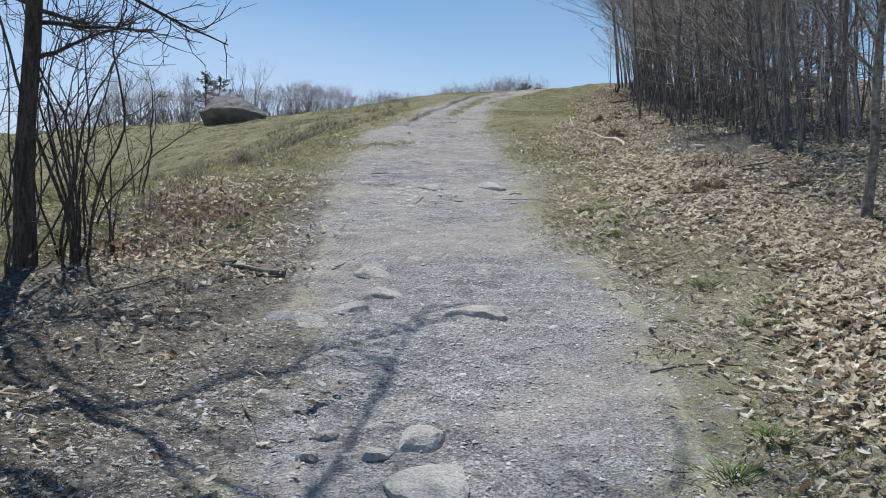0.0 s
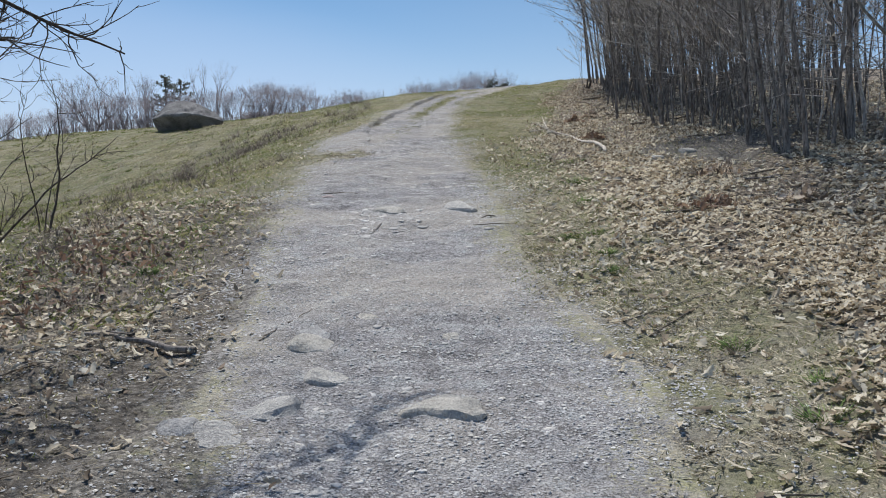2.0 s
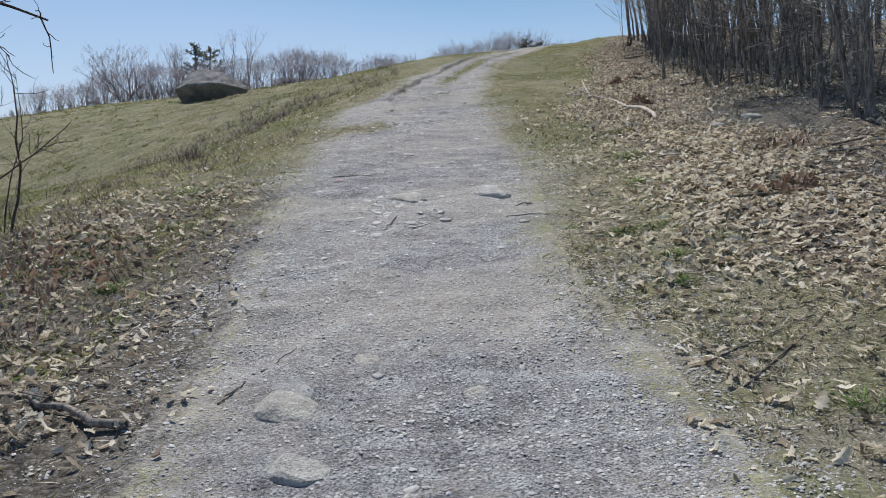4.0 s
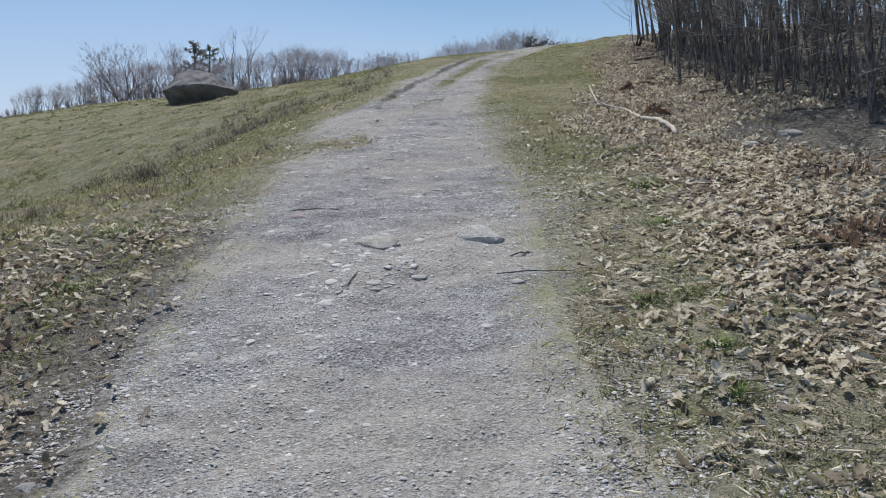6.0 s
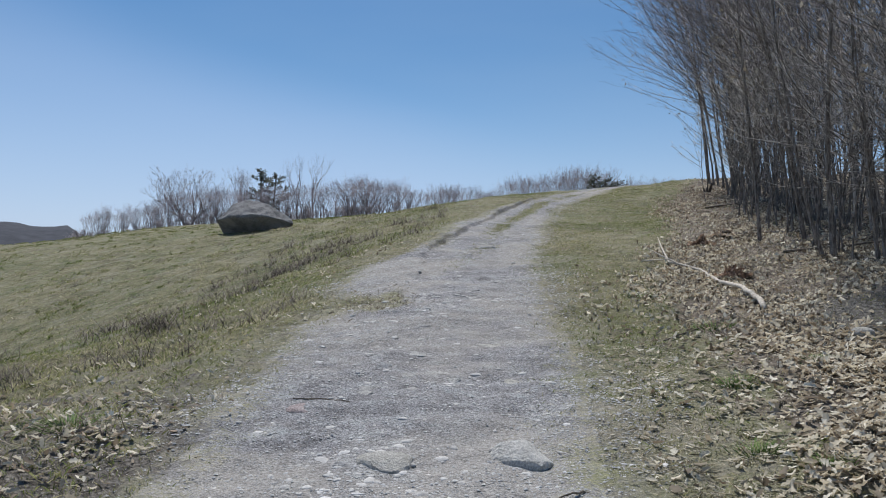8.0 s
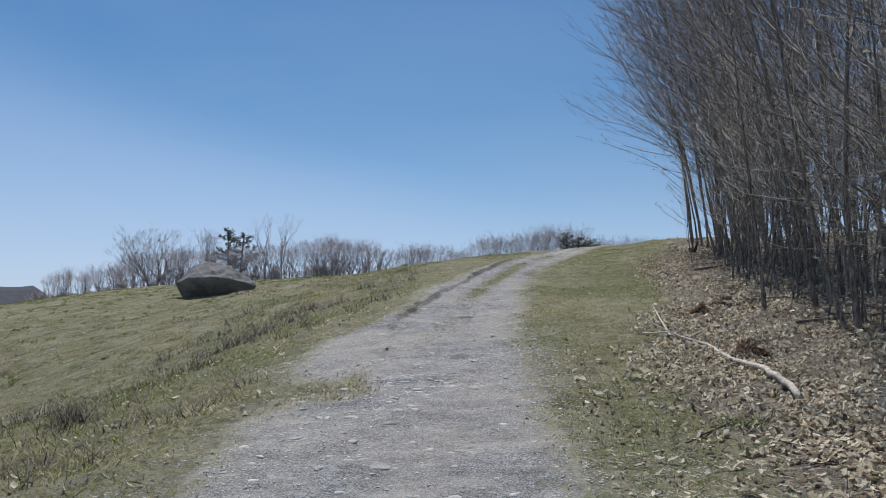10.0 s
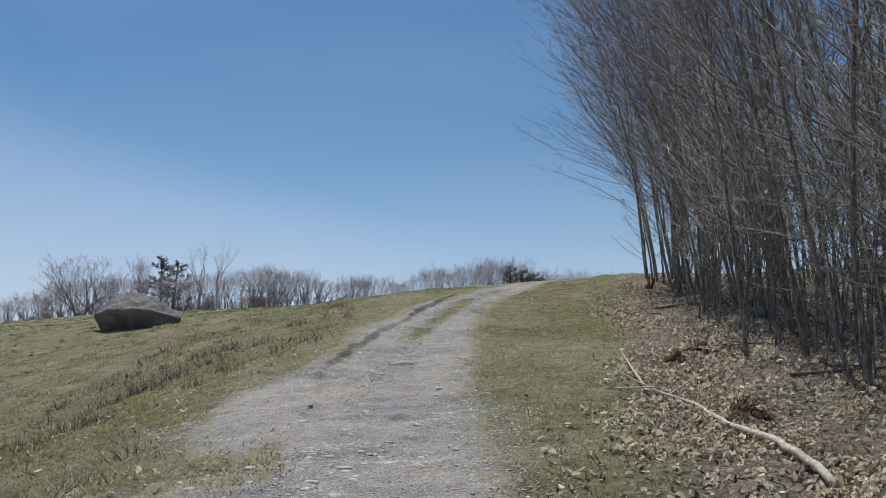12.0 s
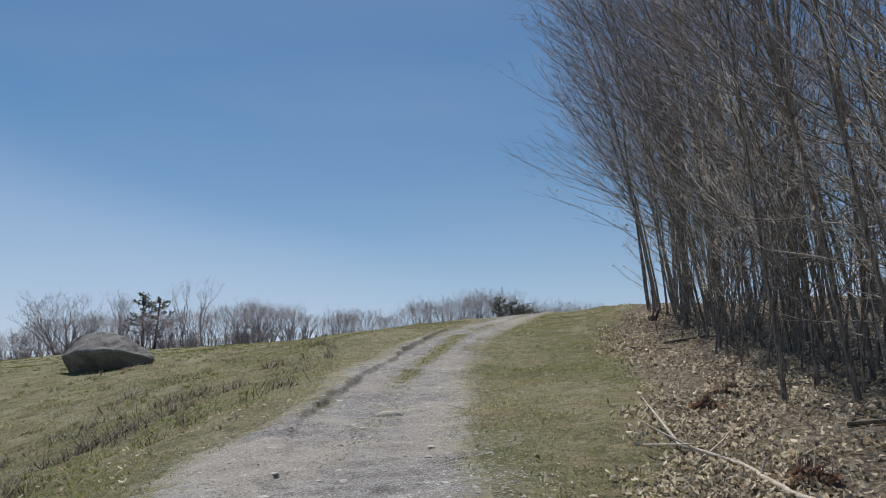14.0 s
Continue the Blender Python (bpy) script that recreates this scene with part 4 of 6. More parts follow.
def build_undergrowth():
    rnd = random.Random(23)
    first = []
    for k in range(38):
        x, y = 4.9 + 1.8 * rnd.random() ** 1.3, rnd.uniform(12.5, 21)
        if k < 4:
            first.append(tree_thing(level_sapling(330 + k, 2.2 + 0.5 * k), spot(x, y), "pale-twigged sapling with level branches under the trees", "pale saplings under the trees", bark=TWIG_PALE, twig=TWIG_PALE, leaves=14, seed=180 + k, name="sapling", category="sapling"))
        else:
            copy_thing(first[k % 4], spot(x, y, rnd.uniform(-60, 60), rnd.uniform(0.65, 1.05)))


def build_saplings():
    rnd = random.Random(21)
    first = []
    k = 0
    while k < 135:
        x, y = 4.0 + 3.0 * rnd.random() ** 1.9, rnd.uniform(12, 31)
        if x < 4.2 + 0.05 * max(0, y - 20):
            continue
        if k < 5:
            made = wood_tree(300 + k, 2.4 + 0.5 * k, 0.012 + 0.002 * k, (-0.1, -0.05), 12, 0.2, 0.55, (-0.8, -0.3), 0.0045, 1, 6, 2)
            first.append(tree_thing(made, spot(x, y), "thin leafless sapling with fine side twigs", "saplings in the woodland", twig=TWIG_PALE, leaves=28, seed=80 + k, name="sapling", category="sapling"))
        else:
            copy_thing(first[k % 5], spot(x, y, rnd.uniform(-180, 180), rnd.uniform(0.7, 1.3)))
        k += 1


def curly_twigs(S, line, n, lo, length, rnd, r=0.005):
    """Crooked twigs along a limb, each with two or three side twigs of its own."""
    for _ in range(n):
        q, t = at_along(line, rnd.uniform(lo, 0.99))
        ln = length * rnd.uniform(0.35, 1.1)
        p = bend(q, t * 0.7 + np.array([rnd.gauss(0, 0.6), rnd.gauss(0, 0.6), rnd.gauss(0, 0.5)]), ln, 6, rnd, 0.35, 0.24)
        S.tube(p, np.linspace(r, r * 0.4, 6), 4)
        for _ in range(3):
            q2, t2 = at_along(p, rnd.uniform(0.2, 0.95))
            p2 = bend(q2, t2 + np.array([rnd.gauss(0, 0.7), rnd.gauss(0, 0.7), rnd.gauss(0.1, 0.5)]), ln * rnd.uniform(0.25, 0.55), 4, rnd, 0.3, 0.25)
            S.tube(p2, np.linspace(r * 0.55, r * 0.3, 4), 3)


def add_limbs(ob, rows, seed):
    """Long low limbs with hanging twigs: height, angle, length, rise."""
    rnd = random.Random(seed)
    for h, az, ln, rise in rows:
        a = radians(az)
        p = bend((0.03 * h, -0.01 * h, h), (math.cos(a), math.sin(a), rise), ln, 10, rnd, -0.15, 0.14)
        S = Tubes()
        S.tube(p, np.linspace(0.02, 0.005, 10), 6)
        curly_twigs(S, p, 26, 0.12, 0.45, rnd)
        part("limb", S.mesh("limb", BARK_DARK), ob)


def build_near_trees():
    rnd = random.Random(61)
    made = bare_tree(401, 8.4, 0.08, (0.045, -0.02), 17, 0.27, 0.46, 8, 5, 0.006, 0.35, 0.05, 1, (0.45, -0.05))
    ob = tree_thing(made, spot(-3.16, 6.95), "dark-barked leafless tree on the trail bank", bark=BARK_DARK, twig=BARK_DARK, single=True)
    add_limbs(ob, ((1.95, -5, 1.35, 0.12), (2.15, 12, 1.2, 0.3), (1.75, -30, 1.0, 0.2), (2.3, -20, 1.5, 0.25), (1.9, 150, 1.0, 0.3), (2.45, 30, 1.3, 0.2), (1.5, 10, 0.8, 0.35), (2.05, 25, 1.5, 0.05), (2.25, -40, 1.2, 0.15), (1.85, 60, 1.1, 0.25)), 44)
    # unseen upper limbs, added where their shadows fall across the lower trail
    for pts in (((-3.02, 6.95, 4.1), (-2.73, 7.04, 4.3), (-2.15, 7.28, 4.3), (-1.86, 7.63, 4.3), (-1.31, 8.16, 4.3), (-1.05, 8.54, 4.4)), ((-3.0, 6.94, 4.3), (-2.3, 6.5, 4.5), (-1.55, 6.2, 4.6), (-1.38, 7.05, 4.6), (-1.25, 8.03, 4.6), (-1.03, 9.2, 4.7)),
                ((-3.0, 6.94, 4.6), (-2.2, 6.6, 5.0), (-1.3, 6.5, 5.2), (-0.6, 6.9, 5.3), (-0.2, 7.4, 5.4)),
                ((-2.9, 6.93, 5.2), (-1.8, 7.4, 6.8), (-0.9, 7.9, 7.6), (0.3, 8.4, 8.1)), ((-2.9, 6.93, 5.7), (-2.0, 6.4, 7.0), (-1.1, 6.5, 7.9), (-0.2, 7.0, 8.3)),
                ((-2.9, 6.93, 5.0), (-3.0, 6.0, 6.4), (-2.4, 5.6, 7.3), (-1.6, 5.9, 7.8)), ((-2.9, 6.93, 6.0), (-1.5, 7.2, 7.6), (0.2, 7.4, 8.6), (1.2, 7.9, 9.0)),
                ((-2.9, 6.93, 5.5), (-2.9, 7.6, 7.2), (-3.1, 8.4, 8.0), (-3.0, 9.2, 8.4)), ((-2.9, 6.93, 5.8), (-1.9, 7.9, 7.4), (-1.0, 8.8, 8.3), (-0.4, 9.6, 8.6)), ((-2.9, 6.93, 5.3), (-3.4, 7.6, 6.6), (-3.5, 8.2, 7.4), (-3.4, 8.9, 8.0))):
        S = Tubes()
        q = resample(np.array(pts) - np.array([-3.16, 6.95, 0]), 14)
        q[1:-1] += np.array([[rnd.gauss(0, 0.02) for _ in range(3)] for _ in range(12)])
        S.tube(q, np.linspace(0.028, 0.007, 14), 6)
        curly_twigs(S, q, 46 if pts[-1][2] > 8 else 34, 0.25, 0.85, rnd, 0.008)
        part("limb", S.mesh("limb", BARK_DARK), ob)
    made = bare_tree(402, 5.5, 0.06, (0.06, 0.03), 15, 0.3, 0.46, 7, 4, 0.006, 0.35, 0.06, 1, (0.3, 0.1))
    tree_thing(made, spot(-4.5, 6.3), "leafless tree with low spreading limbs on the bank", bark=BARK_DARK, twig=BARK_DARK, single=True)
    made = bare_tree(403, 6.5, 0.044, (-0.035, 0.0), 16, 0.16, 0.3, 6, 4, 0.0045, 0.6, 0.045, 1, (-0.35, 0.1))
    tree_thing(made, spot(3.4, 7.92), "smooth grey-barked leafless tree beside the trail", bark=BARK_GREY, leaves=30, seed=7, single=True)


def build_shrubs():
    """Bushes of thin crooked stems on the bank, one thing each."""
    for k, (x, y, h, n, sp) in enumerate(((-2.80, 6.95, 3.1, 6, 0.2), (-2.95, 7.25, 2.4, 5, 0.25), (-2.62, 7.5, 1.4, 3, 0.2), (-3.5, 10.36, 1.9, 3, 0.15), (-3.45, 7.7, 1.8, 5, 0.25),
                                          (-3.3, 8.5, 1.5, 4, 0.2), (-4.1, 8.4, 1.9, 4, 0.25), (-3.05, 6.6, 2.3, 4, 0.22), (-3.75, 9.3, 1.2, 4, 0.2))):
        rnd = random.Random(500 + k)
        ob = new("shrub")
        ob.matrix_world = spot(x, y)
        W = Tubes()
        for _ in range(n):
            S = Tubes()
            a = rnd.uniform(0, 6.28)
            hh = h * rnd.uniform(0.6, 1.15)
            p = bend((0.08 * math.cos(a), 0.08 * math.sin(a), -0.04), (0.6 * sp * math.cos(a) + 0.06, 0.6 * sp * math.sin(a), 1), hh, 16, rnd, 0.12, 0.13)
            S.tube(p, np.linspace(0.007 + 0.0028 * h, 0.0025, 16) * rnd.uniform(0.5, 1.1), 6)
            part("stem", S.mesh("stem", BARK_DARK), ob)
            curly_twigs(W, p, 7, 0.2, 0.2 * h, rnd, 0.0032)
        tagged(part("spray", W.mesh("spray", BARK_DARK), ob), kind="stuff")
        tagged(ob, "leafless shrub of thin crooked dark stems" if h > 1.6 else "low leafless shrub on the leafy bank", "shrub", "shrubs on the bank")


def pine(seed, h, width, stems=2):
    rnd = random.Random(seed)
    T, P = Tubes(), []
    for s in range(stems):
        x0 = (s - 0.5 * (stems - 1)) * 1.1
        hh = h * (1 - 0.1 * s)
        p = bend((x0, 0, -0.2), (0.03 * (s - 0.5), 0, 1), hh, 8, rnd, 0.2, 0.03)
        T.tube(p, np.linspace(0.17, 0.04, 8), 6)
        for k in range(20):
            f = 0.25 + 0.75 * (k + rnd.random()) / 20
            q, t = at_along(p, min(0.99, f))
            a = rnd.uniform(0, 6.28)
            ln = width * 0.5 * (1.15 - 0.85 * f) * rnd.uniform(0.5, 1.3)
            m = bend(q, (math.cos(a), math.sin(a), 0.15), ln, 5, rnd, 0.35, 0.08)
            T.tube(m, np.linspace(0.045, 0.015, 5), 4)
            for _ in range(34):
                u = rnd.uniform(0.25, 1)
                c, _t = at_along(m, min(u, 0.99))
                P.append(c + np.array([rnd.gauss(0, 0.16), rnd.gauss(0, 0.16), rnd.gauss(0.03, 0.09)]))
    return T, P


def far_place(az, d):
    """A place at an angle from the trail's direction, seen from the end of the walk, and a distance from there."""
    a = radians(az)
    return d * math.sin(a), 10.3 + d * math.cos(a)


def build_treeline():
    rnd = random.Random(31)
    group = "bare trees along the far field edge"
    kinds = [broom_tree(600 + i, 6.0, 3 + i % 3, (0.26, 0.38, 0.32, 0.2)[i % 4], 5, 0.05, 0.0115, 2.0, 0.15, 0.3) for i in range(8)]
    tall = [np.percentile([t[2] for t in made[3]], 99) for made in kinds]
    first = {}
    skyline = curve((-27, -23.5, -21.8, -19.4, -15, -11.3, -8, -5.6, -4.3, -3.1, -0.2, 1.5, 3.2, 5, 6.1, 7.7, 8.7, 12), (3.7, 3.95, 4.8, 5.2, 5.4, 5.85, 5.8, 5.3, 5.75, 5.5, 6.3, 6.2, 7.0, 6.6, 6.0, 6.2, 5.9, 5.9))

    def height(az, elev, d):
        x, y = far_place(az, d)
        z0 = top1(x, y)
        return x, y, z0, 3.11 + d * math.tan(radians(elev)) - z0

    def place(kind, az, elev, d, label, wide=1.0):
        x, y, z0, h = height(az, elev, d)
        s = h / tall[kind]
        m = pose(x, y, z0, 0, 0, rnd.uniform(-180, 180)) @ Matrix.Diagonal((s * wide, s * wide, s, 1))
        if kind in first:
            tagged(copy_thing(first[kind], m @ Matrix.Diagonal([1 / q for q in first[kind].scale] + [1])), label)
        else:
            first[kind] = tree_thing(kinds[kind], m, label, group, TWIG_HAZED, TWIG_HAZED)

    az = -26.4
    while az < 11:
        e = float(skyline(az)) + rnd.uniform(-0.35, 0.35)
        place(rnd.randrange(8), az, e, rnd.uniform(82, 104), "hazy leafless tree at the far field edge", rnd.uniform(0.75, 1.15))
        az += rnd.uniform(0.26, 0.56)
    for az, elev, d, made, wide, lab in ((-20.7, 6.25, 95, broom_tree(640, 7.0, 4, 0.6, 6, 0.09, 0.011, 2.1, 0.22, 0.16), 1.15, "broad round-crowned leafless tree at the field edge"),
                                         (-17.4, 6.4, 98, broom_tree(641, 7.5, 5, 0.26, 5, 0.07, 0.012, 1.95, 0.25, 0.35), 0.85, "upright leafless tree of several stems at the field edge"),
                                         (-14.1, 7.35, 102, broom_tree(642, 9.5, 1, 0.2, 6, 0.13, 0.011, 1.95, 0.3, 0.3), 0.8, "tall leafless tree at the field edge"),
                                         (-13.1, 7.4, 102, broom_tree(643, 9.5, 1, 0.2, 6, 0.13, 0.011, 1.95, 0.34, 0.3), 0.8, "tall leafless tree at the field edge")):
        x, y, z0, h = height(az, elev, d)
        s = h / np.percentile([t[2] for t in made[3]], 99)
        tree_thing(made, pose(x, y, z0) @ Matrix.Diagonal((s * wide, s * wide, s, 1)), lab, group, TWIG_HAZED, TWIG_HAZED)
    V, F, n = [], [], 0
    clumps = [broom_tree(660 + i, 3.0, 5, 0.4, 3, 0.035, 0.014, 2.3, 0.22, 0.2) for i in range(5)]
    for i in range(190):
        az, d = rnd.uniform(-27, 12), rnd.uniform(82, 112)
        x, y, z0, h = height(az, float(skyline(az)) - rnd.uniform(0.8, 2.0), d)
        h = max(1.0, h)
        a, s = rnd.uniform(0, 6.28), h / 3.0
        w = max(s, 0.6)
        for tubes in clumps[i % 5][:3]:
            v = np.concatenate(tubes.V)
            V.append(np.stack([(v[:, 0] * math.cos(a) - v[:, 1] * math.sin(a)) * w + x, (v[:, 0] * math.sin(a) + v[:, 1] * math.cos(a)) * w + y, v[:, 2] * s + z0], 1))
            F.append(np.concatenate(tubes.F) + n)
            n += len(v)
    tagged(new("brush", mesh_from("brush", np.concatenate(V), np.concatenate(F), TWIG_HAZED, True)), "hazy thicket of bare brush along the far field edge", "brush", kind="stuff")
    x, y = far_place(-16.0, 96)
    T, P = pine(650, 3.11 + 96 * math.tan(radians(6.4)) - top1(x, y), 5.2)
    ob = tagged(new("pine_tree"), "dark green pine with two stems at the field edge", "pine tree")
    ob.matrix_world = spot(x, y)
    part("trunk", T.mesh("trunk", BARK_DARK), ob)
    part("needles", scatter_leaves("needles", P, 0.3, NEEDLE_HAZED, 0.8, np.random.RandomState(3), SMALL_SHAPE, SMALL_FACES), ob)
    for k, (az, d, w, h, lab) in enumerate(((5.2, 82, 3.4, 5.9, "dark evergreen bush on the crest of the hill"), (6.2, 84, 2.8, 5.4, "low dark evergreen bush on the crest of the hill"))):
        x, y = far_place(az, d)
        T, P = pine(660 + k, 3.11 + d * math.tan(radians(h + 0.35)) - top1(x, y), w, 3)
        ob = tagged(new("evergreen_bush"), lab, "bush")
        ob.matrix_world = spot(x, y)
        part("trunk", T.mesh("trunk", BARK_DARK), ob)
        part("needles", scatter_leaves("needles", P, 0.19, NEEDLE_HAZED, 0.8, np.random.RandomState(k), SMALL_SHAPE, SMALL_FACES), ob)


build_wood()
build_saplings()
build_undergrowth()
build_near_trees()
build_shrubs()
build_treeline()


# ---- fallen wood ----
def line_on(points, lift):
    out = []
    for x, y in points:
        out.append((x, y, top1(x, y) + lift))
    return np.array(out)


def build_fallen_branch():
    rnd = random.Random(71)
    ob = new("fallen_branch")
    main = resample(line_on(((2.65, 15.13), (2.7, 16.2), (2.64, 17.05), (2.61, 17.95), (2.42, 18.4), (2.3, 18.65)), 0.05), 22)
    main[:, 2] += 0.03 * np.sin(np.linspace(0, 7, 22))
    main[:, 0] += [rnd.gauss(0, 0.008) for _ in main]
    T = Tubes()
    T.tube(np.vstack([main[:1] - (0.0, 0.03, 0.012), main]), np.r_[0.004, np.linspace(0.029, 0.016, 22)], 9)
    part("bole", T.mesh("bole", DEADWOOD), ob)
    for pts, r in ((((2.3, 18.65), (2.3, 19.3), (2.38, 20.4)), 0.016), (((2.4, 18.42), (2.2, 18.75), (2.02, 19.1)), 0.015), (((1.98, 18.6), (2.16, 18.35), (2.26, 18.1)), 0.013), (((2.44, 18.35), (2.66, 18.7), (2.82, 19.0)), 0.01)):
        p = resample(line_on(pts, 0.06), 9)
        p[:, 2] += np.linspace(0, 0.12 if r > 0.012 else 0.02, 9)
        S = Tubes()
        S.tube(p, np.linspace(r, 0.005, 9), 6)
        part("side_branch", S.mesh("side_branch", DEADWOOD), ob)
    S = Tubes()
    q = main[15]
    S.tube([q, q + (0.02, 0.01, 0.06), q + (0.035, 0.0, 0.12)], [0.014, 0.011, 0.007], 6)
    part("snag", S.mesh("snag", DEADWOOD), ob)
    tagged(ob, "bleached barkless fallen branch lying on dry leaves", "branch")


STICKS = [((1.25, 7.15), (1.95, 7.75), 0.005), ((1.35, 6.9), (2.35, 8.15), 0.006), ((1.0, 4.75), (1.5, 4.85), 0.006), ((2.7, 11.7), (1.9, 12.0), 0.008), ((3.0, 27.0), (4.3, 26.6), 0.02),
          ((3.6, 21.3), (4.6, 21.6), 0.015), ((-1.15, 6.45), (-1.95, 6.9), 0.02), ((-0.75, 7.05), (-0.65, 7.35), 0.004), ((-0.86, 6.7), (-0.8, 6.95), 0.005), ((-0.9, 4.1), (-0.75, 3.7), 0.008),
          ((3.2, 10.2), (2.2, 10.35), 0.016), ((3.4, 9.6), (2.5, 10.6), 0.013), ((3.6, 12.1), (2.7, 11.6), 0.01), ((-2.5, 5.6), (-1.9, 6.3), 0.009), ((0.76, 10.76), (0.6, 10.62), 0.008),
          ((-0.35, 10.3), (-0.42, 9.9), 0.006), ((0.5, 10.2), (0.95, 10.25), 0.005), ((-1.1, 12.3), (-0.7, 12.2), 0.006), ((4.9, 17.2), (3.8, 17.0), 0.018), ((5.4, 19.4), (4.3, 19.0), 0.012), ((4.33, 27.2), (5.57, 27.7), 0.028), ((3.88, 21.62), (4.6, 21.4), 0.018), ((3.85, 19.05), (5.1, 18.5), 0.022),
          ((4.6, 12.0), (3.4, 11.7), 0.016), ((4.3, 11.2), (3.1, 11.5), 0.014), ((3.9, 15.4), (4.9, 15.1), 0.012), ((1.6, 14.2), (2.2, 14.9), 0.008)]


def build_sticks():
    for k, ((x0, y0), (x1, y1), r) in enumerate(STICKS):
        rnd = random.Random(700 + k)
        p = resample(line_on(((x0, y0), ((x0 + x1) / 2, (y0 + y1) / 2), (x1, y1)), r * 0.9), 8)
        p[1:-1] += np.array([[rnd.gauss(0, r * 1.2), rnd.gauss(0, r * 1.2), abs(rnd.gauss(0, r * 0.6))] for _ in range(6)])
        S = Tubes()
        S.tube(p, np.linspace(r, r * 0.5, 8), 6)
        if r > 0.008:
            q = p[4]
            S.tube([q, q + np.array([rnd.gauss(0, 0.08), rnd.gauss(0, 0.08), 0.03]), q + np.array([rnd.gauss(0, 0.16), rnd.gauss(0, 0.16), 0.03])], [r * 0.6, r * 0.45, r * 0.25], 5)
        tagged(new("stick", S.mesh("stick", STICK if k % 3 else BARK)), "dry broken stick lying on the ground", "stick", "fallen sticks")
    for x, y, h in ((5.15, 31.4, 0.35),):
        S = Tubes()
        rnd = random.Random(int(x * 50))
        for _ in range(7):
            a = rnd.uniform(0, 6.28)
            S.tube(bend((0.05 * math.cos(a), 0.05 * math.sin(a), -0.03), (0.35 * math.cos(a), 0.35 * math.sin(a), 1), h * rnd.uniform(0.5, 1.1), 5, rnd, 0, 0.1), np.linspace(0.03, 0.014, 5), 6)
        ob = tagged(new("stump", S.mesh("stump", BARK_DARK)), "dark broken stump with splintered sprouts", "stump")
        ob.matrix_world = spot(x, y)


build_fallen_branch()
build_sticks()


# ---- loose cover: leaves, grit, grass, weeds ----
RS = np.random.RandomState(9)


def strew(n, x0, x1, y0, y1, keep):
    """Up to n random places in a stretch of land, thinned by keep(x, y), 0 to 1."""
    x, y = RS.uniform(x0, x1, n), RS.uniform(y0, y1, n)
    k = RS.random_sample(n) < keep(x, y)
    return x[k], y[k]


